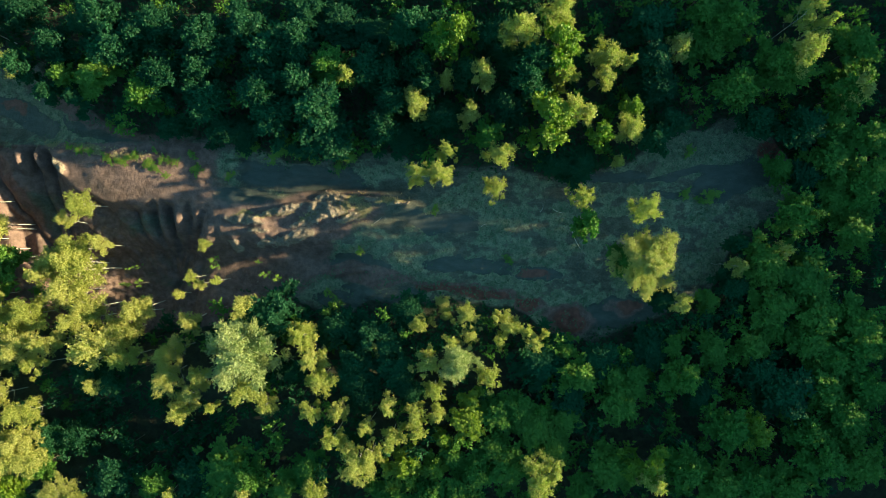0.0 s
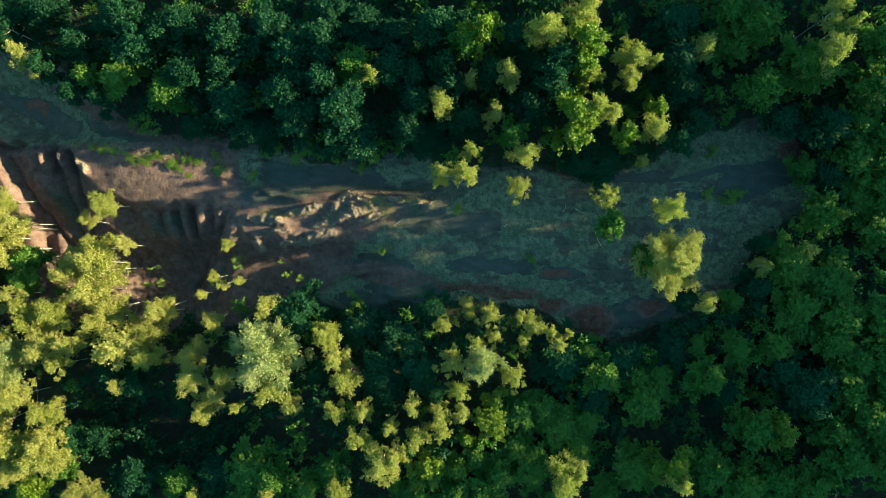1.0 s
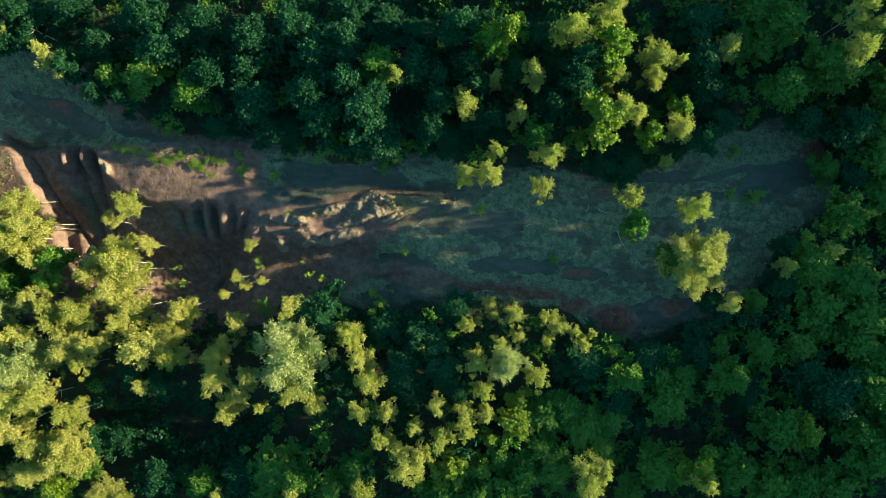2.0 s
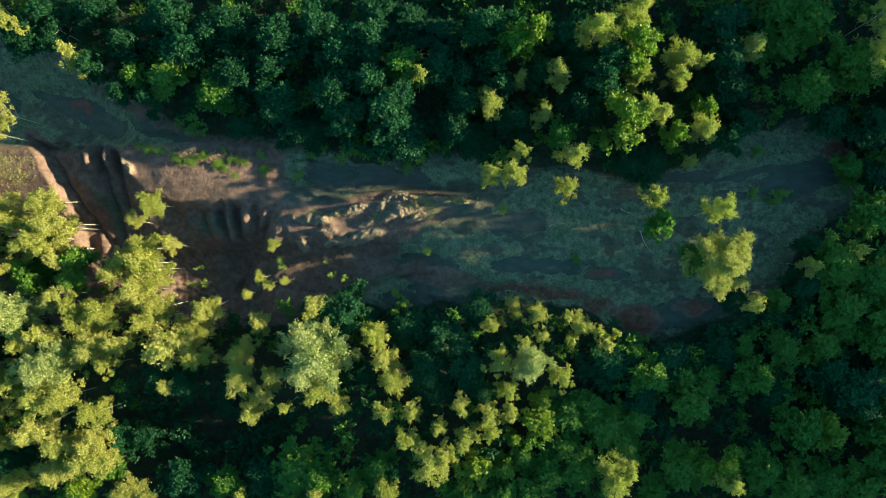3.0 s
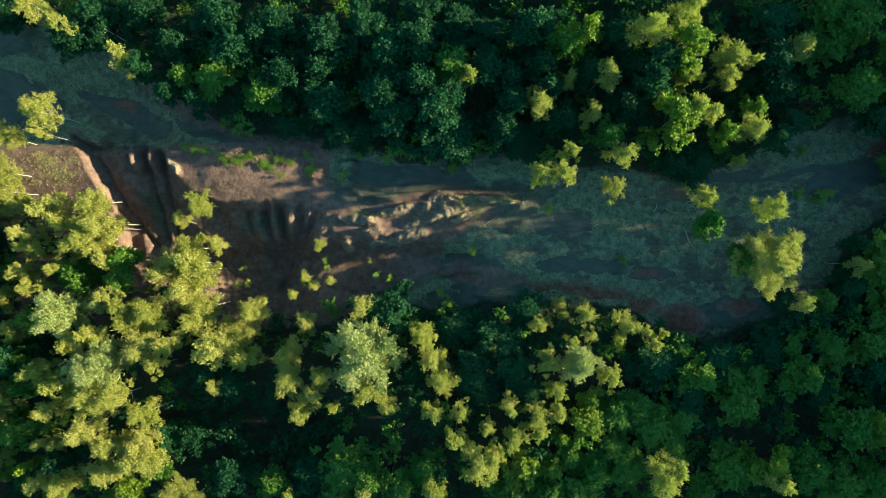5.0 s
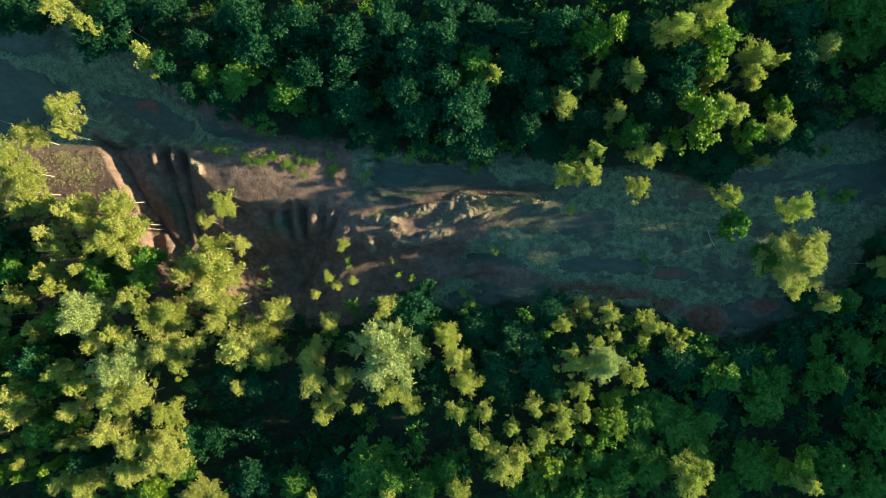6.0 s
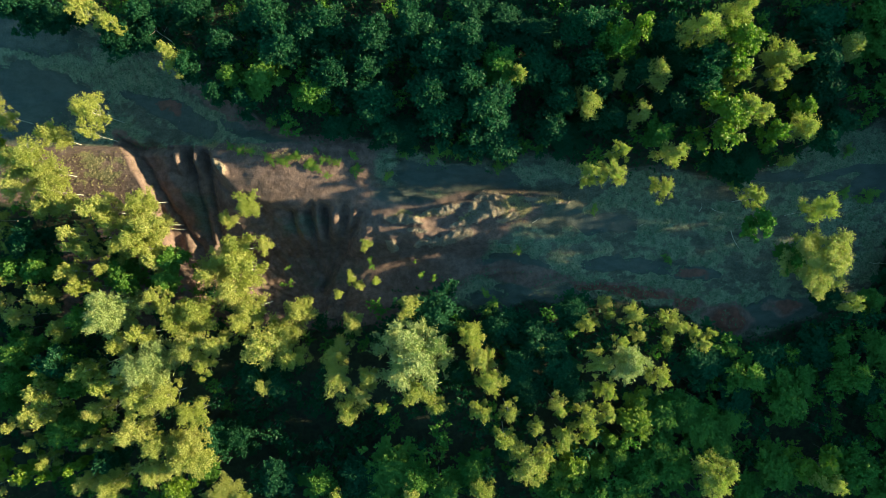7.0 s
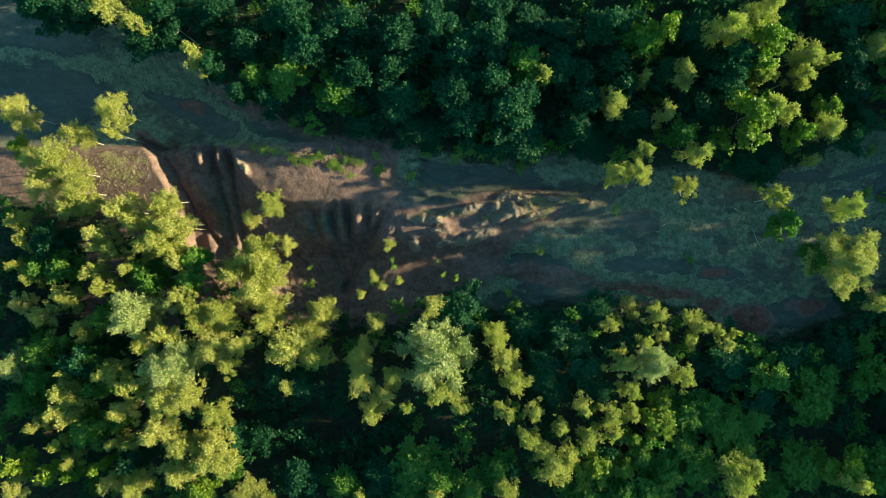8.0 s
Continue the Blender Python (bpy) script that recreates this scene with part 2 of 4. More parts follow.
def washed(x, y):
    """The eroded basin with its spurs and rills, as a depth."""
    s = within(x, y, BASIN) + 0.35 * rough(x / 2.6, y / 2.6, 3, 19)
    deep = 2.7 * smooth(-0.2, 1.5 + 5.0 * smooth(-45, -38, x) - 0.8 * smooth(-66, -70, x), s) + 2.6 * smooth(0.8, 11.0, s)
    fill = np.zeros(np.shape(x))
    wander = 0.28 * rough(x / 1.5, y / 2.2, 3, 61)
    for line, wide, share in SPURS:
        d, along = near_line(x + wander, y, line)
        fill = np.maximum(fill, share * np.exp(-(d / wide) ** 2.4) * smooth(1.0, 0.35, along))
    deep = deep * (1 - fill)
    slope = smooth(0.1, 1.2, s)
    for k, line in enumerate(RILLS):
        d, along = near_line(x + wander, y, line)
        deep = deep + (1.1 if k < 3 else 0.65) * np.exp(-(d / (0.35 + 0.35 * along)) ** 1.5) * smooth(0.0, 0.15, along) * slope
    fan = np.arctan2(x + 46.3, y + 10.0) + 0.04 * rough(x / 2, y / 2, 3, 67)
    reach = np.hypot(x + 46.3, y + 10.0)
    cut = np.abs(2 * wave(fan * 16 + 9, reach / 9, 85) - 1)
    thin = np.abs(2 * wave(fan * 38 + 2, reach / 6, 87) - 1)
    bowl = smooth(-60, -54, x) * smooth(1.0, 5.0, reach)
    return deep + slope * ((0.25 + 0.75 * bowl) * (0.28 * (1 - cut) ** 2 + 0.16 * (1 - thin) ** 2) + 0.14 * rough(x / 3, y / 3, 3, 75) + 0.26 * np.abs(rough(x / 1.1, y / 1.5, 4, 73)))


def ground_z(x, y):
    x, y = np.asarray(x, float), np.asarray(y, float)
    land = open_land(x, y)
    z = 0.35 * rough(x / 14, y / 9, 4, 1) + 0.10 * rough(x / 2.2, y / 1.3, 4, 2) * land
    west = smooth(-30, -44, x)
    z = z + west * 1.2 * smooth(5.5, 12.5, y) * smooth(20, 16, y)
    z = z + 0.7 * smooth(-41, -52, x) * smooth(-62, -54, x) * smooth(6.5, 11, y) * smooth(20, 16, y)
    z = z - 4.0 * blot(x, y, -50, -29, 15, 6.5)
    z = z - 2.5 * smooth(15.2, 17.8, y) * smooth(-58, -68, x) * smooth(32, 25, y)
    z = z - 0.4 * smooth(-70, -76, x) * smooth(20, 15, y)
    sunk = 3.9 * smooth(-7, -20, x + 1.5 * rough(x / 4, y / 3, 3, 83)) * smooth(-66, -56, x) * smooth(2.6, -2.2, y + 0.9 * rough(x / 4, y / 3, 3, 81)) * smooth(-22, -14, y)
    deep = washed(x, y)
    z = z - np.maximum(deep, sunk) - 0.6 * np.minimum(deep, sunk)
    z = z - 2.2 * blot(x, y, -68.2, 1.5, 3.2, 4.5)
    z = z - 3.2 * smooth(8.5, 3, y) * smooth(-68, -73, x) * smooth(-100, -88, x)
    d, s = near_line(x, y, RIDGE_LONG)
    z = z + smooth(-0.05, 0.4, s) * (0.95 + 0.4 * rough(x / 2.5, y / 2, 3, 31)) * np.exp(-(d / 2.4) ** 2)
    d, s = near_line(x, y, RIDGE_LOW)
    z = z + smooth(-0.05, 0.45, s) * (0.5 + 0.4 * rough(x / 2.2, y / 2, 3, 32)) * np.exp(-(d / 1.5) ** 2)
    for cx, cy, rx, ry, turn in STONE_HEAPS:
        z = z + 0.75 * blot(x, y, cx, cy, rx, ry, turn) * (1.0 + 0.9 * rough(x / 0.9, y / 0.9, 3, 37))
    z = z + 0.8 * blot(x, y, -17.6, -3.9, 1.6, 0.7, 15) + 0.8 * blot(x, y, -14.0, -3.3, 1.7, 0.7, 5) + 0.9 * blot(x, y, -33.4, 13.4, 1.8, 0.9, 5)
    z = z - 1.1 * blot(x, y, -27.5, 11.3, 11.0, 3.0, -4) - 0.7 * blot(x, y, -15.0, 10.6, 9.0, 1.3) - 0.5 * blot(x, y, -8.0, 4.0, 7.0, 1.6) - 1.3 * blot(x, y, -33.0, -5.0, 7.0, 3.0)
    z = z + 0.9 * blot(x, y, 20.6, -11.3, 2.6, 1.8) - 0.5 * blot(x, y, 20.6, -11.5, 1.0, 0.8)
    # Unseen eastern rise, its height banded north to south to shade the clearing.
    z = z + 0.87 * (15.9 + 4.8 * smooth(-2, -14, y) + 2.6 * smooth(0, 4, y) * smooth(11.5, 9, y) + 3.8 * smooth(16.2, 18.2, y) * smooth(29, 23, y)) * smooth(62, 110, x) + 3.5 * smooth(22, 48, y) * smooth(-15, 8, x)
    return z


def surface_masks(x, y):
    land = open_land(x, y)
    drift = rough(x / 11, y / 3.2, 4, 41)
    fleck = rough(x / 2.4, y / 1.2, 4, 47)
    west = smooth(-26, -38, x + 4.0 * rough(x / 7, y / 5, 4, 43) + 0.25 * (y - 4))
    masks = {}
    blur = rough(x / 2.6, y / 2.0, 4, 53)
    xw, yw = x + 1.8 * rough(x / 4, y / 3, 4, 55), y + 0.75 * blur + 0.5 * rough(x / 5, y / 4, 2, 57)
    strip, _ = near_line(x, y, ((-102.0, 34.0), (-94.0, 32.4), (-78.0, 27.4), (-64.0, 21.9), (-52.0, 16.8), (-40.0, 15.0)))
    moss = 0.66 + 0.28 * drift + 0.35 * fleck + 0.45 * blur - 0.2 * west - 0.16 * smooth(4, -10, x) * smooth(-40, -28, x)
    moss = np.maximum(moss, 0.72 * smooth(3.2, 0.8, strip + 0.8 * fleck))
    moss = np.maximum(moss, 0.75 * blot(xw, yw, -79.6, 20.4, 5.5, 2.6, -8))
    d1, s1 = near_line(x, y, RIDGE_LONG)
    d2, s2 = near_line(x, y, RIDGE_LOW)
    ridge = smooth(4.2, 1.6, np.minimum(d1, d2) + 0.8 * fleck)
    masks["moss"] = np.clip(moss, 0, 1) * land * (1 - 0.9 * ridge) * (1 - 0.9 * west * smooth(17, 15.5, y))
    mud = 0.35 * smooth(0.1, 0.8, -drift)
    for cx, cy, rx, ry, turn in ((-0.4, 4.3, 6.5, 1.7, -6), (4.2, -2.6, 8, 1.3, -3), (15.5, -4.2, 3.5, 1.1, 0), (-22.5, 11.4, 11, 2.7, -5), (-32, 8.0, 6, 1.6, -5), (-26, -2.6, 8, 2.2, 0),
                                 (-12, -8, 9, 1.8, 0), (-14, -2.4, 6, 1.4, 0), (25, 11.8, 7, 1.0, 0), (42, 12.6, 11, 0.7, 8), (43, 9.5, 9, 0.6, 3), (47, 11, 7, 3, 20), (30, -10, 8, 2.4, 10),
                                 (-90, 26.5, 9, 2.6, -16), (-70, 22.5, 9, 1.5, -24), (-55, 19.0, 8, 1.2, -18), (-96, 36, 12, 4, -10), (-101, 24, 14, 6, -10)):
        mud = np.maximum(mud, blot(xw, yw, cx, cy, rx, ry, turn))
    masks["mud"] = mud * land
    red = np.maximum(west * smooth(17.6, 16.2, y + 0.4 * fleck) * smooth(-100, -70, x * 0 - 60), 0)
    for cx, cy, rx, ry, turn in ((20.6, -11.3, 4.0, 2.8, 0), (3, -6.3, 10, 1.0, -6), (-12, -4.2, 6, 2, 0), (29.5, -9.3, 2.6, 1.3, 0), (-26, 0.0, 8, 3.2, 4), (-30, -3, 10, 5, 0),
                                 (53, 16, 2.8, 1.5, 0), (-50.5, 19.6, 9, 2.0, -16), (-61, 23.6, 7, 1.5, -26), (14, -9, 4, 1.0, 0), (-17, -3.6, 4, 1, 0), (-76, 17.5, 4, 1.5, -40)):
        red = np.maximum(red, 1.0 * blot(xw, yw, cx, cy, rx, ry, turn))
    red = red * (1 - 0.6 * blot(xw, yw, -48.5, 4.0, 5.5, 2.2, 4)) * (1 - 0.4 * blot(xw, yw, -45.5, -4, 9, 4, 0)) * (1 - 0.6 * blot(xw, yw, -66, 6.0, 2.5, 4.0, 0))
    red = np.maximum(red, 0.75 * ridge * smooth(-4, -14, x))
    masks["red"] = np.clip(red + 0.15 * fleck * (red > 0.05), 0, 1)
    rust = np.zeros(np.shape(x))
    for cx, cy, rx, ry, turn in ((20.3, -11.4, 2.6, 2.2, 0), (30.0, -9.1, 2.2, 1.2, 0), (14.0, -8.5, 2.4, 1.0, -10), (14.9, -4.2, 2.6, 0.8, -4), (4.0, -6.6, 7.0, 0.7, -7),
                                 (53.0, 16.0, 2.4, 1.3, 0), (-2.5, -6.2, 3.0, 0.7, 0), (-70.5, 23.4, 2.2, 0.6, -30), (-49.0, 19.8, 5.0, 0.9, -14)):
        rust = np.maximum(rust, blot(xw, yw, cx, cy, rx, ry, turn))
    masks["rust"] = rust
    stones, beds = np.zeros(np.shape(x)), np.zeros(np.shape(x))
    xs, ys = x + 0.7 * rough(x / 1.6, y / 1.6, 3, 91), y + 0.45 * rough(x / 1.6, y / 1.6, 3, 93)
    for heap in STONE_HEAPS:
        stones = np.maximum(stones, blot(xs, ys, *heap))
    for bed in STRAW_BEDS:
        beds = np.maximum(beds, blot(xs, ys, *bed))
    masks["gravel"] = np.clip(0.95 * stones + 0.25 * fleck * (stones > 0.1), 0, 1)
    masks["straw"] = np.clip(0.9 * beds * (0.75 + 0.5 * fleck) + 0.9 * blot(x, y, -54, 15.6, 12, 0.9, -8) * (0.6 + 0.6 * fleck) +
                             0.75 * blot(xw, yw, -80.5, 12.5, 5, 3.4, 0) * (0.7 + 0.6 * fleck), 0, 1)
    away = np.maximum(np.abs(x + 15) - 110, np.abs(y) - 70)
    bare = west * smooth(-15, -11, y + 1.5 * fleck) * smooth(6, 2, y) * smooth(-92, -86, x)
    # The shade-darkened floor covers everything under the trees.
    masks["shaded_litter"] = 1 - np.maximum(land, bare)
    masks["far"] = smooth(0, 60, away)
    return masks


def spread(low, high, step, grow):
    line = list(np.arange(low, high + step / 2, step))
    ends, gap = [], step
    for k in range(grow):
        gap *= 1.32
        ends.append(gap)
    out = np.cumsum(ends)
    return np.array([low - v for v in out[::-1]] + line + [line[-1] + v for v in out])


LAND = {}


def land_at(x, y, key="z"):
    """The built ground's height, or its openness, at any places."""
    x, y = np.asarray(x, float), np.asarray(y, float)
    xs, ys, v = LAND["xs"], LAND["ys"], LAND[key]
    i, j = np.clip(np.searchsorted(xs, x) - 1, 0, len(xs) - 2), np.clip(np.searchsorted(ys, y) - 1, 0, len(ys) - 2)
    u, w = (x - xs[i]) / (xs[i + 1] - xs[i]), (y - ys[j]) / (ys[j + 1] - ys[j])
    return (v[j, i] * (1 - u) + v[j, i + 1] * u) * (1 - w) + (v[j + 1, i] * (1 - u) + v[j + 1, i + 1] * u) * w


def build_ground():
    xs, ys = spread(-118.0, 72.0, 0.4, 25), spread(-44.0, 44.0, 0.4, 25)
    xs = np.concatenate((xs[xs < -78], np.arange(-78, -28, 0.22), xs[xs > -28]))
    ys = np.concatenate((ys[ys < -11], np.arange(-11, 16, 0.22), ys[ys > 16.1]))
    gx, gy = np.meshgrid(xs, ys)
    z = ground_z(gx, gy)
    LAND.update(xs=xs, ys=ys, z=z, bare=open_land(gx, gy))
    nx, ny = len(xs), len(ys)
    data = bpy.data.meshes.new("ground")
    index = np.arange(nx * ny).reshape(ny, nx)
    quads = np.stack((index[:-1, :-1], index[:-1, 1:], index[1:, 1:], index[1:, :-1]), -1).reshape(-1, 4)
    fill_mesh(data, np.stack((gx, gy, z), -1).reshape(-1, 3), quads)
    for key, values in surface_masks(gx, gy).items():
        data.attributes.new(key, "FLOAT", "POINT").data.foreach_set("value", values.astype(np.float32).ravel())
    data.shade_smooth()
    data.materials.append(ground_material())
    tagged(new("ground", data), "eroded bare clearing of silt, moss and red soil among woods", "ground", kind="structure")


def fill_mesh(data, points, quads, slots=None):
    """A mesh of equal-cornered faces from arrays. slots: each face's material."""
    points, quads = np.asarray(points, np.float32), np.asarray(quads, np.int32)
    data.vertices.add(len(points))
    data.vertices.foreach_set("co", points.ravel())
    data.loops.add(quads.size)
    data.loops.foreach_set("vertex_index", quads.ravel())
    data.polygons.add(len(quads))
    data.polygons.foreach_set("loop_start", np.arange(0, quads.size, quads.shape[1], dtype=np.int32))
    if slots is not None:
        data.polygons.foreach_set("material_index", np.asarray(slots, np.int32))
    data.update(calc_edges=True)
    data.validate()


build_ground()


# ---- trees ----
def leaf_tris(rng, middles, axis, face, size, slim=0.75):
    """Pointed leaves at the middles, along axis and turned to face."""
    n = len(middles)
    axis = axis + rng.normal(size=(n, 3)) * 0.45
    axis /= np.linalg.norm(axis, axis=1)[:, None] + 1e-9
    side = np.cross(face + rng.normal(size=(n, 3)) * 0.3, axis)
    side /= np.linalg.norm(side, axis=1)[:, None] + 1e-9
    long = size * rng.uniform(0.65, 1.35, (n, 1))
    wide = side * long * slim / 2
    back = middles - axis * long * 0.42
    return np.stack((middles + axis * long * 0.58, back + wide, back - wide), 1).reshape(-1, 3)


def sprays(rng, clumps, widths, out, count, leaves, size, reach=1.0, droop=0.0, flat=0.8, slim=0.75, rise=0.35, lay=0.35, thrust=0.45):
    """Leafy twigs that stand out of round clumps: count twigs of so many leaves for a clump of the mean width."""
    mean = float(np.mean(widths))
    number = np.maximum(3, (count * (widths / mean) ** 1.8 * rng.uniform(0.85, 1.15, len(widths))).astype(int))
    home = np.repeat(np.arange(len(clumps)), number)
    way = rng.normal(size=(len(home), 3))
    way[:, 2] = np.where(way[:, 2] < -0.3, -way[:, 2], way[:, 2])
    way /= np.linalg.norm(way, axis=1)[:, None]
    wide = widths[home][:, None]
    start = clumps[home] + way * wide * rng.uniform(0.15, 0.75, (len(home), 1)) * np.array((1, 1, flat))
    point = way + out[home] * thrust + np.array((0, 0, rise - droop))
    point /= np.linalg.norm(point, axis=1)[:, None]
    length = (0.22 + 0.42 * wide) * rng.uniform(0.5, 1.3, (len(home), 1)) * reach
    twig = np.repeat(np.arange(len(home)), leaves)
    s = rng.uniform(0, 1, (len(twig), 1))
    middles = start[twig] + point[twig] * length[twig] * s + rng.normal(size=(len(twig), 3)) * (0.05 + 0.17 * length[twig] * (1 - 0.75 * s))
    middles[:, 2:] -= droop * 0.5 * length[twig] * s * s
    face = way[twig] * 0.75 * (0.4 + lay) + out[home][twig] * 0.35 + np.array((0, 0, 0.65))
    return leaf_tris(rng, middles, point[twig] * np.array((1, 1, lay)), face, size, slim)


def halves(quads):
    """Four-cornered faces as triangles."""
    quads = np.asarray(quads)
    return np.concatenate((quads[:, (0, 1, 2)], quads[:, (0, 2, 3)]))


def tube(points, widths, sides):
    """A tapered tube along points: its corners and faces."""
    rings = []
    for k, p in enumerate(points):
        way = points[min(k + 1, len(points) - 1)] - points[max(k - 1, 0)]
        way = way / (np.linalg.norm(way) + 1e-9)
        u = np.cross(way, (0.3, 0.9, 0.2) if abs(way[2]) > 0.7 else (0, 0, 1.0))
        u /= np.linalg.norm(u)
        v = np.cross(way, u)
        a = np.arange(sides) * 2 * math.pi / sides
        rings.append(p + widths[k] * (np.cos(a)[:, None] * u + np.sin(a)[:, None] * v))
    corners = np.concatenate(rings)
    faces = [(k * sides + i, k * sides + (i + 1) % sides, (k + 1) * sides + (i + 1) % sides, (k + 1) * sides + i)
             for k in range(len(points) - 1) for i in range(sides)]
    return corners, np.array(faces)


def part(name, points, quads, materials, parent, slots=None):
    data = bpy.data.meshes.new(name)
    fill_mesh(data, points, quads, slots)
    for material in materials:
        data.materials.append(material)
    ob = new(name, data)
    ob.parent = parent
    return ob


SHAPES = {
    # crown foot, limbs, clumps a limb, clump size, twigs a clump, leaves a twig, leaf size, roundness, twig length, droop, leaf width
    "birch": (0.42, 12, 3.4, 0.215, 14, 11, 0.168, 0.62, 1.0, 0.10, 0.70),
    "alder": (0.36, 12, 3.1, 0.285, 13, 11, 0.265, 0.52, 0.85, 0.0, 0.85),
    "aspen": (0.38, 12, 3.1, 0.255, 12, 10, 0.275, 0.58, 0.95, 0.0, 0.85),
    "maple": (0.34, 12, 3.0, 0.235, 12, 9, 0.260, 0.52, 0.9, 0.0, 0.95),
    "willow": (0.28, 20, 5.5, 0.100, 10, 14, 0.160, 0.50, 1.9, 0.0, 0.55),
    "shrub": (0.08, 8, 2.6, 0.28, 12, 9, 0.170, 0.50, 1.0, 0.0, 0.80),
}
SIZES = {"small": (1.35, 4.6, 0.42), "middle": (2.3, 9.0, 1.0), "large": (3.5, 10.5, 2.0), "huge": (5.2, 12.5, 6.8)}


def grow(kind, size, seed, leaf, bark):
    """One tree at the origin: an empty with a limbed trunk and a crown."""
    foot, limbs, joints, clump, twigs, leaves, leaf_size, round_top, twig_long, droop, slim = SHAPES[kind]
    radius, height, share = SIZES[size]
    rng = np.random.RandomState(seed)
    limbs, twigs = max(6, int(limbs * share ** 0.55)), max(7, int(twigs * share ** 0.42))
    if size == "small":
        leaf_size *= 0.8
    root = new(kind + ("" if kind == "shrub" else "_tree"))
    heads, wides, tips = [], [], []
    skew = rng.uniform(0, 6.3)
    for k in range(limbs):
        u = ((k + rng.uniform(0.1, 0.9)) / limbs) ** 0.8
        swell = math.sin(math.pi * (0.18 + 0.82 * u) ** 0.85) ** round_top if u < 0.93 else 0.25
        a = k * 2.399963 + rng.normal() * 0.45
        reach = radius * swell * rng.choice((0.7, 0.85, 0.95, 1.0) if size == "huge" else (0.5, 0.8, 0.95, 1.05)) * rng.uniform(0.85, 1.08) * (1 + (0.04 if size == "huge" else 0.14) * math.cos(a - skew))
        level = height * (foot + (0.93 - foot) * u)
        n = max(2, int(round(joints * (0.6 + 0.5 * reach / radius) + rng.uniform(-0.5, 0.5))))
        for j in range(n):
            s = 0.25 + 0.66 * (j + rng.uniform(0.3, 0.9)) / n
            turn = a + rng.normal() * 0.26
            heads.append((reach * s * math.cos(turn), reach * s * math.sin(turn), level + (s - 0.6) * 0.08 * height + rng.normal() * 0.022 * height))
            wides.append(min(radius, 3.8) * clump * rng.uniform(0.5, 1.35) * (1.0 if kind != "willow" else 1.2 - 0.5 * s))
        tips.append(heads[-1])
    heads.append((0.0, 0.0, height * 0.94))
    wides.append(radius * clump)
    heads, wides = np.array(heads), np.array(wides)
    out = heads * np.array((1.0, 1.0, 0.0)) / radius
    points = sprays(rng, heads, wides, out, twigs, leaves, leaf_size, twig_long, droop, 0.8, slim, 0.35, 0.65 if kind in ("birch", "willow") else 0.35, 1.6 if kind == "willow" else 0.5)
    bend = rng.normal(size=2) * 0.03 * height
    levels = np.linspace(0, 1, 6)
    stem = np.stack((bend[0] * levels ** 2, bend[1] * levels ** 2, -0.4 + (height * 0.93 + 0.4) * levels), 1)
    thick = 0.0052 * height + 0.012
    corners, faces = tube(stem, thick * (1.05 - levels * 0.97), 6)
    limbs_made = []
    for tip in np.array(tips):
        s = np.clip((tip[2] / height - 0.18) * 0.95, 0.05, 0.9)
        base = np.array((bend[0] * s * s, bend[1] * s * s, height * 0.93 * s))
        half = base * 0.45 + tip * 0.55 + np.array((0, 0, -0.04 * height))
        limbs_made.append(tube(np.array((base, half, tip)), np.array((0.42, 0.26, 0.07)) * thick * (1.1 - s * 0.6), 4))
    whole, sides, start = [corners], [faces], len(corners)
    for c, f in limbs_made if kind != "birch" else ():
        whole.append(c)
        sides.append(f + start)
        start += len(c)
    fork = np.ones(sum(len(f) for f in sides))
    fork[:len(faces) * 4 // 5] = 0
    trunk = part("trunk", np.concatenate(whole), np.concatenate(sides), (bark, TWIG), root, fork)
    for c, f in limbs_made if kind == "birch" else ():
        part("limb", c, f, (bark,), trunk)
    part("crown", points, np.arange(len(points)).reshape(-1, 3), (leaf,), root)
    return root


LEAVES = {"birch": (BIRCH_LEAF, BIRCH_BARK), "alder": (ALDER_LEAF, GREY_BARK), "aspen": (ASPEN_LEAF, GREY_BARK),
          "maple": (MAPLE_LEAF, GREY_BARK), "willow": (WILLOW_LEAF, GREY_BARK), "shrub": (SHRUB_LEAF, GREY_BARK)}
WORDS = {
    "birch": "silver birch with yellow-green leaves",
    "alder": "dark bluish-green alder with dense crown",
    "aspen": "fresh green aspen with loose crown",
    "maple": "bright green maple with broad foliage",
    "willow": "grey-green willow with feathery leaves",
    "shrub": "low leafy green shrub at the clearing's rim",
}
SPECIMENS, PLANTED = {}, []
TREE_LUCK = random.Random(7)


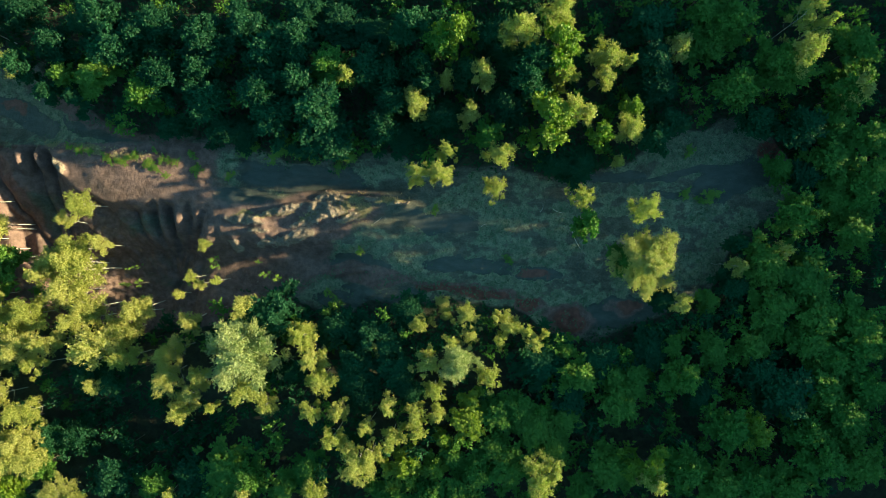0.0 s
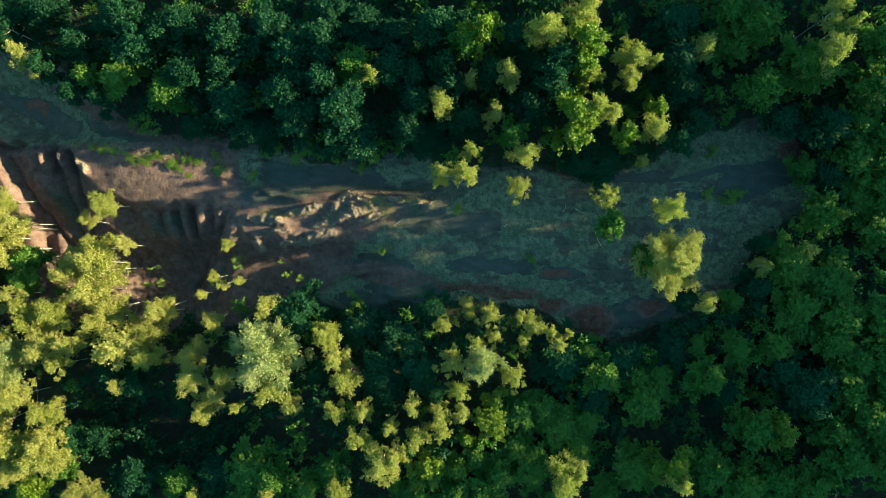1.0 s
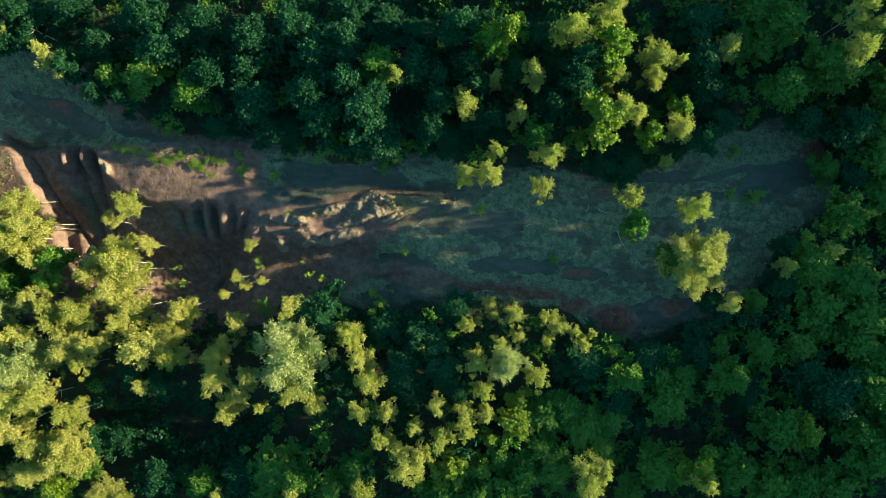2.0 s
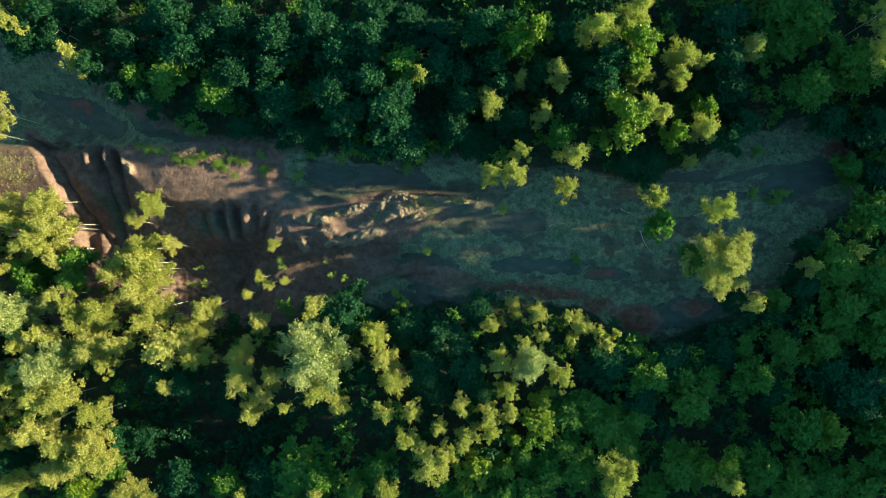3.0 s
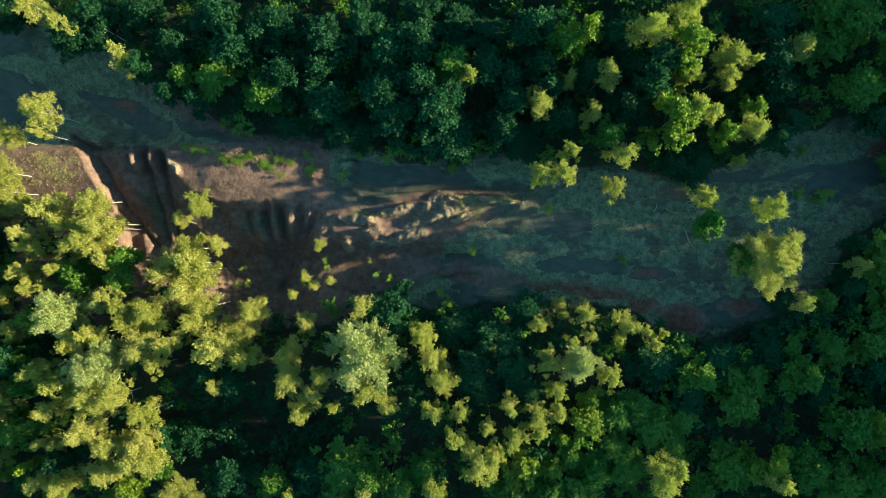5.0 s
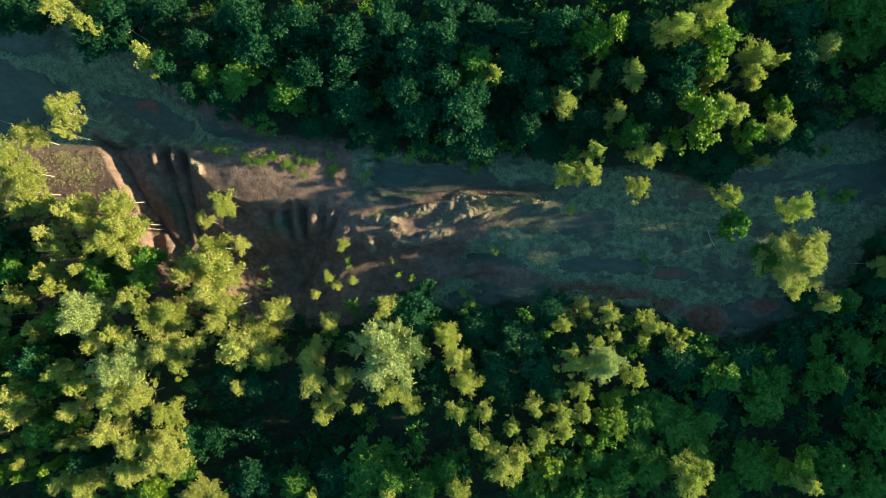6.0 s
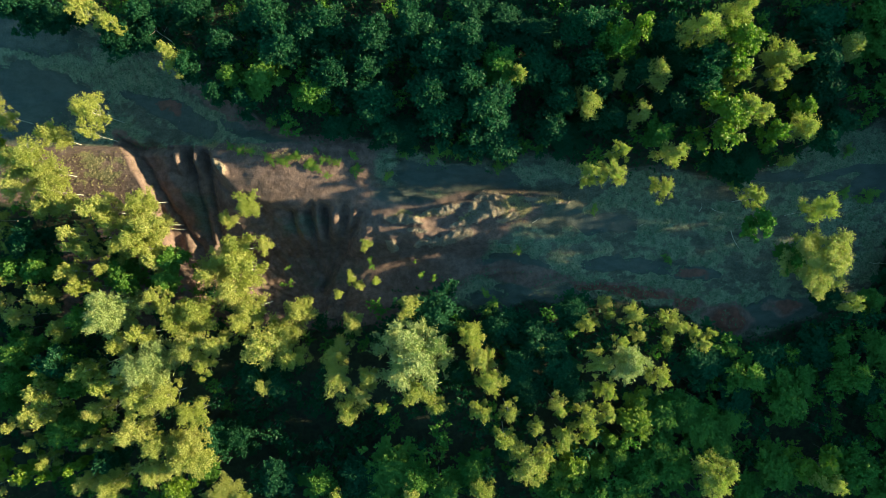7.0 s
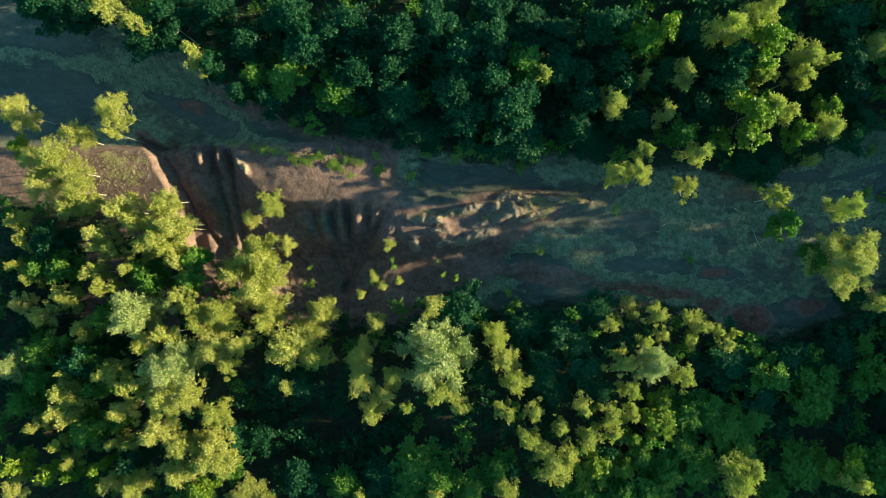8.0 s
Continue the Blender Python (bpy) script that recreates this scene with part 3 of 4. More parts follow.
def plant(kind, x, y, top, radius):
    """A tree whose tip stands at the height top above the clearing, rooted on the ground."""
    foot = float(land_at(x, y))
    tall = max(top - foot, 0.8)
    size = "small" if radius < 1.65 else "middle" if radius < 2.9 else "large" if radius < 4.6 or kind != "birch" else "huge"
    if kind == "shrub":
        size = "small" if radius < 2 else "middle"
    variant = TREE_LUCK.randrange(4 if kind in ("birch", "alder") else 3)
    base_radius, base_tall, _ = SIZES[size]
    stretch = Vector((radius / base_radius, radius / base_radius, tall / base_tall))
    lean = pose(x, y, foot, TREE_LUCK.gauss(0, 2), TREE_LUCK.gauss(0, 2), TREE_LUCK.uniform(0, 360))
    key = (kind, size, variant)
    if key not in SPECIMENS:
        SPECIMENS[key] = grow(kind, size, 100 * variant + len(kind) * 7 + len(size) * 31 + ord(kind[0]), *LEAVES[kind])
    ob = copy_thing(SPECIMENS[key], lean @ Matrix.Diagonal((*stretch, 1)))
    word = "" if kind == "shrub" else "young " if tall < 5.5 else "tall " if tall > 11 else ""
    where = "" if kind == "shrub" else " in bare clearing" if land_at(x, y, "bare") > 0.5 else " in dense woods"
    tagged(ob, word + WORDS[kind] + where, "shrub" if kind == "shrub" else "tree", "shrubs along the clearing" if kind == "shrub" else kind + " trees of the woods")
    PLANTED.append((x, y, radius))
    return ob


def birch(x, y, top, radius):
    plant("birch", x, y, top, radius)


def alder(x, y, top, radius):
    plant("alder", x, y, top, radius)


def aspen(x, y, top, radius):
    plant("aspen", x, y, top, radius)


def maple(x, y, top, radius):
    plant("maple", x, y, top, radius)


def willow(x, y, top, radius):
    plant("willow", x, y, top, radius)


def shrub(x, y, top, radius):
    plant("shrub", x, y, top, radius)


alder(-63.5, 35.9, 8.8, 3.6)
alder(-58.5, 31.2, 9.4, 3.3)
alder(-51.9, 34.3, 9.9, 4.3)
alder(-49.4, 30.8, 9.9, 4.5)
alder(-46.2, 31.7, 9.3, 3.6)
alder(-42.9, 33.9, 9.5, 4.3)
alder(-36.2, 31.4, 10.6, 4.9)
alder(-41.7, 26.5, 10.4, 4.0)
alder(-36.9, 27.6, 8.9, 3.6)
aspen(-52.9, 26.4, 8.1, 4.3)
aspen(-57.7, 26.0, 7.8, 3.1)
alder(-59.9, 23.9, 7.8, 2.9)
aspen(-45.3, 23.2, 9.0, 3.8)
alder(-56.0, 23.0, 7.3, 2.6)
alder(-35.8, 22.0, 8.5, 4.6)
alder(-41.7, 18.9, 5.6, 2.9)
alder(-34.1, 18.3, 6.2, 3.4)
shrub(-52.6, 20.4, 2.1, 1.4)
alder(-29.9, 33.9, 8.4, 4.6)
alder(-26.1, 29.4, 9.9, 5.0)
alder(-22.4, 31.2, 10.9, 4.4)
alder(-26.7, 24.0, 10.8, 4.9)
alder(-22.4, 24.8, 10.8, 4.2)
alder(-26.2, 20.1, 9.0, 4.5)
alder(-31.0, 18.2, 5.0, 3.3)
shrub(-30.7, 15.7, 2.2, 2.2)
shrub(-25.2, 15.9, 2.7, 3.1)
shrub(-21.7, 15.4, 2.4, 2.6)
aspen(-17.3, 27.2, 10.5, 4.2)
birch(-14.7, 25.2, 10.8, 2.0)
alder(-18.5, 21.0, 11.2, 5.2)
alder(-17.9, 17.6, 7.2, 5.8)
shrub(-15.6, 14.5, 4.2, 2.4)
alder(-12.1, 27.7, 9.2, 4.3)
alder(-7.9, 26.0, 8.7, 3.1)
alder(-10.9, 33.5, 4.8, 4.5)
alder(-16.1, 35.6, 5.0, 4.7)
alder(-21.2, 36.5, 6.0, 4.4)
alder(-4.4, 33.3, 12.3, 4.1)
aspen(-0.3, 29.9, 13.8, 2.9)
maple(1.2, 31.2, 16.4, 3.5)
alder(-3.4, 27.6, 11.0, 3.0)
birch(-4.0, 22.1, 11.0, 3.1)
birch(0.2, 24.9, 10.3, 2.1)
alder(-7.8, 21.9, 9.6, 3.8)
alder(-9.1, 18.6, 8.8, 3.6)
alder(-6.2, 17.8, 3.0, 4.6)
alder(-0.5, 19.2, 8.2, 3.9)
alder(-2.6, 23.9, 11.0, 2.8)
birch(3.9, 20.6, 9.8, 2.3)
birch(5.4, 25.5, 12.2, 3.0)
alder(3.6, 26.4, 10.7, 3.0)
aspen(6.8, 17.2, 9.5, 2.8)
birch(9.3, 14.3, 11.2, 2.8)
birch(-0.1, 15.0, 11.4, 1.8)
birch(-0.5, 11.2, 11.9, 2.4)
birch(-3.8, 11.0, 11.8, 2.2)
birch(7.8, 9.5, 7.5, 2.2)
birch(11.4, 30.9, 16.3, 3.5)
alder(13.6, 28.4, 13.0, 4.1)
alder(12.5, 24.9, 13.3, 3.9)
alder(9.8, 22.1, 8.3, 4.1)
alder(10.2, 28.0, 8.3, 3.6)
alder(7.1, 31.5, 10.3, 4.0)
maple(17.0, 29.2, 15.6, 4.3)
birch(16.7, 33.2, 16.3, 3.6)
birch(18.1, 25.7, 11.5, 2.4)
maple(16.1, 18.9, 13.4, 5.0)
birch(18.3, 20.6, 13.1, 2.6)
birch(20.7, 19.9, 12.5, 2.4)
maple(22.9, 16.4, 11.8, 2.4)
birch(24.4, 28.8, 12.0, 3.6)
birch(23.4, 25.5, 11.3, 2.2)
birch(27.4, 28.0, 11.2, 1.5)
maple(27.8, 21.2, 10.2, 2.3)
birch(27.6, 17.6, 11.6, 3.0)
birch(26.8, 13.3, 7.9, 1.4)
alder(21.5, 13.2, 5.3, 3.7)
alder(17.6, 13.2, 5.3, 3.2)
birch(35.2, 29.7, 10.5, 2.5)
alder(31.4, 28.0, 9.6, 4.5)
alder(31.0, 33.9, 8.3, 4.6)
alder(32.2, 23.8, 8.3, 4.1)
alder(34.7, 19.3, 7.3, 3.4)
alder(31.3, 16.3, 9.9, 2.8)
aspen(40.7, 31.3, 7.3, 4.6)
aspen(39.0, 35.2, 9.3, 4.0)
aspen(43.1, 33.5, 11.2, 4.4)
aspen(44.6, 24.2, 10.2, 4.7)
aspen(49.6, 27.7, 10.6, 4.5)
birch(52.0, 28.0, 14.1, 3.9)
aspen(52.7, 26.6, 10.3, 4.0)
birch(52.1, 33.3, 16.0, 2.3)
birch(54.3, 32.2, 15.2, 1.4)
birch(60.8, 23.6, 12.3, 2.8)
aspen(60.1, 23.3, 10.3, 4.7)
aspen(61.8, 29.9, 10.3, 4.9)
alder(53.8, 18.1, 9.1, 4.5)
alder(48.0, 19.6, 7.3, 3.4)
aspen(59.5, 19.3, 7.3, 4.1)
aspen(64.0, 17.0, 8.3, 4.8)
shrub(39.3, 15.4, 1.2, 1.3)
aspen(58.7, 13.8, 7.3, 4.9)
aspen(64.0, 11.1, 8.3, 4.8)
aspen(52.7, 5.1, 10.3, 4.0)
birch(54.2, 5.1, 11.8, 1.4)
aspen(60.1, 7.9, 6.2, 4.2)
aspen(63.1, 7.7, 8.3, 4.3)
aspen(62.1, 2.7, 7.3, 4.6)
aspen(52.1, 12.3, 5.3, 3.2)
alder(55.8, 11.3, 6.3, 3.7)
birch(29.4, 5.3, 13.6, 3.0)
birch(29.2, -2.0, 12.6, 6.2)
aspen(27.2, -1.6, 8.6, 3.0)
birch(35.9, -7.8, 9.7, 1.9)
alder(33.5, -7.7, 6.3, 3.2)
aspen(40.7, -7.8, 5.3, 2.5)
birch(44.5, -2.4, 9.8, 1.9)
aspen(48.5, -2.0, 8.8, 4.5)
birch(50.3, -0.7, 10.8, 1.6)
aspen(55.2, -5.1, 6.7, 5.6)
alder(44.9, 0.8, 7.1, 2.2)
alder(45.1, -6.0, 5.3, 3.5)
aspen(50.1, -8.5, 7.3, 4.9)
aspen(56.4, -10.9, 8.3, 5.0)
aspen(63.1, -11.8, 8.3, 5.3)
birch(20.9, 7.5, 10.3, 2.3)
aspen(21.4, 3.8, 11.3, 2.6)
birch(-55.2, 7.0, 8.6, 2.9)
birch(-59.3, 4.3, 5.3, 1.9)
birch(-37.9, 0.8, 3.3, 1.5)
birch(-40.2, -4.5, 3.2, 1.2)
birch(-38.9, -5.4, 3.0, 1.3)
birch(-35.9, -5.0, 3.2, 1.1)
birch(-43.0, -7.4, 3.2, 1.3)
birch(-39.6, -10.8, 5.5, 2.3)
birch(-57.6, 0.2, 6.6, 3.9)
birch(-53.9, 0.5, 6.3, 1.7)
birch(-60.0, -1.6, 7.0, 3.6)
birch(-55.8, -3.3, 8.3, 3.8)
birch(-60.8, -4.1, 8.3, 2.9)
birch(-58.1, -6.7, 8.6, 4.0)
birch(-55.0, -9.0, 6.6, 3.6)
birch(-63.2, -10.0, 9.2, 4.2)
birch(-55.9, -11.0, 8.8, 2.9)
birch(-50.6, -12.9, 6.0, 3.7)
birch(-48.0, -10.3, 6.0, 3.2)
birch(-47.9, -8.9, 7.2, 2.3)
birch(-51.6, -14.7, 11.1, 4.5)
birch(-59.9, -14.1, 9.7, 2.9)
birch(-63.0, -14.8, 10.7, 3.5)
birch(-61.4, -17.8, 10.0, 2.1)
birch(-52.6, -21.0, 8.7, 1.9)
alder(-54.2, -19.2, 7.3, 3.6)
birch(-48.3, -16.7, 8.9, 2.9)
alder(-51.3, -19.8, 6.3, 3.2)
birch(-41.3, -15.6, 8.4, 2.9)
birch(-41.8, -19.0, 9.3, 3.5)
birch(-39.7, -24.1, 8.8, 3.1)
birch(-37.5, -21.9, 8.4, 2.3)
birch(-34.6, -23.9, 9.0, 1.3)
birch(-36.7, -19.1, 8.9, 2.1)
willow(-29.3, -16.2, 13.0, 6.8)
birch(-29.7, -21.4, 10.3, 2.7)
birch(-26.5, -23.7, 8.5, 2.3)
birch(-30.8, -9.4, 7.8, 2.5)
alder(-27.0, -10.4, 5.4, 5.5)
birch(-21.1, -12.9, 9.3, 2.9)
birch(-19.9, -16.2, 9.6, 2.7)
birch(-18.5, -19.5, 9.6, 3.1)
birch(-20.4, -24.4, 10.0, 2.1)
birch(-15.9, -24.0, 10.1, 1.9)
birch(-16.1, -27.8, 10.8, 2.2)
birch(-12.7, -31.9, 11.5, 3.8)
birch(-10.6, -30.6, 11.2, 2.0)
birch(-19.8, -36.2, 8.1, 2.5)
birch(-10.8, -26.3, 9.6, 1.7)
birch(-8.7, -23.2, 9.9, 1.9)
birch(-4.1, -24.7, 10.0, 2.3)
birch(-0.8, -24.7, 9.1, 1.9)
birch(-3.9, -27.4, 9.9, 1.9)
birch(-7.6, -28.2, 10.5, 2.5)
maple(-6.2, -34.1, 6.9, 4.0)
maple(-1.2, -34.0, 5.7, 2.8)
maple(4.1, -26.5, 7.5, 4.0)
maple(-0.2, -29.3, 6.3, 1.9)
willow(2.3, -17.1, 11.3, 3.9)
birch(6.9, -19.2, 9.1, 2.3)
birch(-1.2, -21.1, 9.8, 2.1)
birch(-2.2, -17.0, 9.9, 2.5)
birch(-9.8, -15.4, 5.1, 1.5)
alder(-16.3, -12.3, 4.1, 4.5)
alder(-11.2, -13.2, 5.5, 3.7)
shrub(-18.6, -9.7, 2.2, 1.8)
birch(-3.8, -11.5, 6.9, 1.9)
alder(-4.9, -9.1, 4.8, 3.5)
birch(0.1, -8.4, 3.5, 1.8)
birch(0.7, -10.3, 4.3, 1.5)
birch(-1.9, -11.6, 4.3, 0.9)
birch(3.9, -10.2, 7.2, 2.1)
birch(4.1, -13.2, 7.2, 1.7)
birch(1.3, -13.7, 9.2, 1.2)
birch(10.4, -11.3, 6.8, 2.6)
birch(8.9, -14.1, 6.9, 1.5)
birch(8.3, -10.2, 6.8, 1.1)
birch(13.0, -12.7, 6.4, 1.5)
birch(13.9, -14.3, 7.5, 1.7)
birch(15.6, -12.9, 6.3, 1.1)
alder(15.0, -17.5, 4.8, 5.5)
aspen(21.1, -19.1, 7.8, 3.9)
aspen(8.3, -25.1, 5.8, 4.7)
aspen(11.6, -24.7, 5.8, 3.7)
aspen(14.5, -27.9, 5.3, 5.0)
aspen(7.5, -30.8, 5.8, 3.7)
aspen(26.3, -23.2, 8.3, 4.6)
alder(24.0, -17.3, 5.8, 4.2)
alder(32.0, -15.6, 5.3, 5.0)
aspen(29.2, -19.9, 5.8, 4.7)
aspen(35.3, -15.5, 6.3, 2.9)
aspen(36.0, -19.3, 9.5, 3.8)
aspen(41.8, -15.6, 5.8, 3.7)
aspen(47.1, -15.0, 6.5, 3.7)
alder(51.6, -21.9, 8.5, 5.5)
alder(48.9, -18.9, 6.3, 3.9)
aspen(55.8, -13.5, 7.8, 4.8)
aspen(59.2, -16.9, 7.8, 4.6)
aspen(57.2, -21.1, 8.3, 4.6)
aspen(42.9, -26.5, 10.0, 4.5)
maple(47.0, -27.5, 9.3, 3.9)
aspen(55.1, -27.7, 8.3, 4.3)
aspen(56.8, -31.3, 9.3, 5.2)
aspen(60.3, -25.2, 8.8, 5.0)
aspen(63.2, -21.0, 8.8, 4.5)
aspen(63.6, -15.1, 8.8, 5.0)
aspen(63.1, -32.9, 8.3, 4.8)
maple(31.1, -33.0, 10.3, 4.3)
birch(30.7, -34.1, 12.8, 2.2)
aspen(25.7, -33.3, 7.3, 5.1)
aspen(36.5, -33.4, 9.3, 4.5)
aspen(42.4, -35.0, 8.3, 4.6)
aspen(51.7, -35.9, 8.3, 4.6)
aspen(47.0, -35.5, 8.3, 4.3)
birch(14.1, -33.6, 12.0, 3.8)
birch(16.5, -32.3, 11.3, 2.2)
aspen(9.5, -33.9, 6.8, 4.6)
aspen(5.2, -33.9, 6.8, 4.2)
aspen(2.7, -37.3, 6.3, 4.2)
aspen(-2.1, -37.9, 6.3, 4.2)
aspen(21.0, -37.5, 7.3, 4.1)
aspen(-8.1, -37.9, 6.3, 3.7)
birch(-59.4, -37.2, 7.3, 3.6)
birch(-56.6, -38.4, 7.0, 2.0)
aspen(-33.3, -33.7, 5.9, 5.7)
aspen(-29.3, -34.9, 7.5, 3.6)
alder(-38.8, -34.8, 5.3, 4.2)
aspen(-44.9, -36.8, 5.3, 3.7)
alder(-51.7, -35.9, 4.8, 4.5)
birch(-42.2, -37.4, 7.3, 1.5)
birch(-30.5, -36.7, 7.8, 1.9)
birch(-62.7, -24.9, 11.1, 3.1)
birch(-63.2, -28.6, 10.3, 3.2)
birch(-62.8, -31.8, 10.3, 3.7)
maple(-65.9, -36.3, 8.3, 3.6)
alder(-57.3, -29.3, 4.3, 3.4)
alder(-61.1, -29.2, 5.3, 3.7)
aspen(-62.6, -33.6, 6.3, 3.4)
aspen(-24.8, -37.5, 5.3, 3.5)
aspen(-20.8, -33.8, 5.8, 3.5)
alder(-23.1, -19.1, 5.3, 2.5)
alder(-13.5, -20.0, 5.3, 4.2)
alder(-7.3, -18.7, 5.3, 4.2)
alder(-12.6, -22.6, 5.3, 3.5)
alder(-14.3, -17.4, 5.3, 3.5)
alder(-8.2, -14.8, 5.3, 3.2)
alder(-15.2, -30.5, 5.3, 3.0)
aspen(1.4, -32.2, 5.3, 3.0)
alder(-5.6, -21.6, 5.8, 3.2)
maple(4.8, -23.3, 6.3, 2.4)
aspen(19.1, -15.8, 4.3, 3.0)
alder(19.6, -22.5, 5.8, 4.2)
aspen(18.9, -26.1, 5.3, 3.7)
aspen(17.1, -31.4, 5.3, 4.2)
alder(39.8, -22.6, 5.3, 3.7)
shrub(-48.5, 15.0, 1.2, 1.0)
shrub(-46.5, 13.5, 1.2, 1.1)
shrub(-44.5, 14.1, 1.2, 0.9)
shrub(-43.4, 14.1, 1.2, 0.9)
shrub(-39.8, 14.9, 1.2, 1.0)
shrub(-52.9, 14.3, 1.0, 0.8)
shrub(-51.3, 13.8, 1.0, 0.7)
shrub(-39.1, 12.7, 1.1, 1.3)
shrub(-34.3, 11.8, 0.8, 1.1)
shrub(-45.5, 15.6, 1.0, 0.7)
shrub(-37.4, -1.9, 0.8, 0.7)
shrub(-37.1, -3.1, 0.8, 0.6)
shrub(-28.8, -4.2, 1.0, 0.7)
shrub(-27.3, -4.9, 1.0, 0.8)
shrub(-30.2, -2.2, 0.7, 0.4)
shrub(-51.5, -2.9, 0.7, 0.4)
shrub(-51.0, -5.8, 0.8, 0.9)
shrub(-18.6, -7.1, 0.9, 1.0)
shrub(-17.4, -8.9, 1.4, 1.3)
shrub(-13.5, -0.4, 0.7, 0.9)
shrub(43.4, 8.7, 1.0, 1.9)
shrub(39.0, 9.1, 0.8, 1.3)
shrub(41.2, 7.8, 0.8, 1.0)
shrub(10.5, -1.7, 0.6, 1.1)
shrub(-1.3, 6.4, 0.7, 1.0)
shrub(20.4, 10.9, 1.2, 1.6)
shrub(-16.5, 13.1, 1.4, 1.3)
shrub(-7.1, -9.3, 1.4, 1.0)
alder(-90.4, 36.9, 8.3, 4.3)
alder(-86.2, 36.0, 8.3, 3.6)
alder(-83.4, 35.0, 7.3, 2.9)
alder(-70.3, 35.2, 9.3, 3.6)
alder(-70.6, 32.6, 7.3, 3.2)
birch(-76.8, 34.6, 13.5, 2.8)
birch(-73.6, 33.0, 13.5, 1.7)
alder(-73.8, 32.4, 9.5, 4.2)
birch(-66.0, 28.5, 11.6, 2.6)
alder(-63.8, 27.7, 9.3, 2.9)
birch(-93.2, 20.8, 10.3, 3.1)
birch(-78.0, 20.9, 11.6, 3.1)
birch(-79.0, 17.8, 9.3, 1.2)
birch(-84.5, 17.1, 8.9, 2.9)
maple(-94.3, 16.1, 6.3, 2.1)
birch(-86.2, 12.7, 11.6, 4.0)
birch(-89.1, 9.9, 10.3, 3.5)
birch(-83.5, 8.8, 10.0, 3.5)
birch(-85.6, 6.4, 9.3, 2.7)
birch(-77.4, 5.9, 12.1, 2.2)
birch(-71.3, 7.9, 10.3, 3.1)
birch(-69.9, 4.2, 10.6, 3.9)
birch(-72.3, 1.7, 10.8, 3.7)
birch(-69.7, 3.4, 9.3, 2.3)
birch(-80.0, 1.9, 11.1, 2.2)
birch(-78.5, 0.5, 9.3, 2.1)
alder(-89.0, 0.9, 7.8, 4.1)
birch(-91.4, 1.8, 8.8, 2.3)
birch(-68.8, -1.2, 9.0, 2.8)
aspen(-66.7, -1.8, 7.3, 2.7)
birch(-94.2, 4.7, 8.3, 2.1)
birch(-92.3, -5.0, 7.8, 1.9)
birch(-94.5, -2.5, 7.3, 1.9)
birch(-82.5, -3.7, 8.8, 2.5)
birch(-79.9, -5.9, 9.3, 2.1)
birch(-76.6, -2.8, 9.6, 1.9)
birch(-87.2, -7.1, 7.8, 2.7)
birch(-94.0, -8.1, 6.8, 2.1)
willow(-74.0, -9.5, 14.6, 4.9)
birch(-68.3, -6.9, 10.6, 2.0)
birch(-90.6, -10.5, 7.8, 2.5)
birch(-84.3, -11.8, 8.3, 2.5)
birch(-74.4, -13.9, 10.8, 2.2)
birch(-70.6, -13.0, 12.4, 2.0)
willow(-68.8, -17.2, 13.2, 5.2)
alder(-83.8, -17.4, 9.8, 3.8)
birch(-85.5, -18.0, 10.1, 1.4)
birch(-79.1, -18.0, 11.6, 2.8)
willow(-93.9, -17.5, 9.3, 2.9)
birch(-75.6, -20.3, 12.4, 2.8)
birch(-85.5, -21.7, 11.1, 2.6)
birch(-86.1, -24.4, 11.1, 2.6)
birch(-90.9, -26.8, 8.8, 1.9)
birch(-83.9, -22.5, 9.3, 1.6)
birch(-76.6, -24.3, 11.3, 2.4)
birch(-69.6, -22.0, 13.0, 3.6)
birch(-66.7, -22.2, 12.3, 3.0)
birch(-71.4, -26.4, 11.8, 3.4)
birch(-67.0, -29.1, 10.8, 3.5)
birch(-64.9, -31.2, 10.8, 3.7)
birch(-68.6, -32.9, 10.8, 3.3)
birch(-63.5, -29.1, 9.8, 1.9)
birch(-78.7, -29.5, 8.8, 1.7)
birch(-76.5, -29.8, 8.8, 1.7)
birch(-87.0, -29.5, 8.3, 1.9)
birch(-86.0, -31.7, 8.3, 1.9)
maple(-88.9, -34.4, 7.8, 2.5)
maple(-85.5, -35.0, 7.3, 1.9)
maple(-81.4, -32.5, 8.3, 1.6)
birch(-79.6, -35.4, 8.8, 2.3)
birch(-74.7, -35.2, 9.5, 3.1)
maple(-94.8, -33.1, 7.8, 3.0)
birch(-93.8, -36.5, 8.3, 2.5)
alder(-76.7, -32.7, 8.3, 3.1)
aspen(-73.4, -5.1, 6.8, 3.2)
aspen(-80.5, -10.1, 7.8, 3.1)
aspen(-91.1, -3.3, 7.3, 3.2)
aspen(-83.1, -16.9, 7.8, 2.9)
aspen(-90.7, -15.2, 7.8, 3.9)
aspen(-90.7, -20.3, 7.8, 3.6)
aspen(-83.4, -27.3, 7.3, 4.4)
aspen(-82.2, -22.0, 7.8, 2.7)
aspen(-93.6, -23.9, 7.3, 3.2)
aspen(-75.1, -2.5, 6.8, 3.4)
aspen(-68.2, -5.1, 6.8, 2.9)
aspen(-88.0, -2.9, 6.8, 3.9)
alder(-79.3, 0.1, 5.3, 2.5)
birch(-76.5, 6.6, 9.8, 2.7)
birch(-74.6, 3.6, 9.8, 2.9)
birch(-74.9, 0.7, 10.3, 2.6)
birch(-70.3, 0.1, 9.3, 2.3)
birch(-81.5, 0.1, 8.8, 2.3)
birch(-89.8, 13.0, 9.8, 3.1)
birch(-84.1, 11.7, 10.3, 3.3)
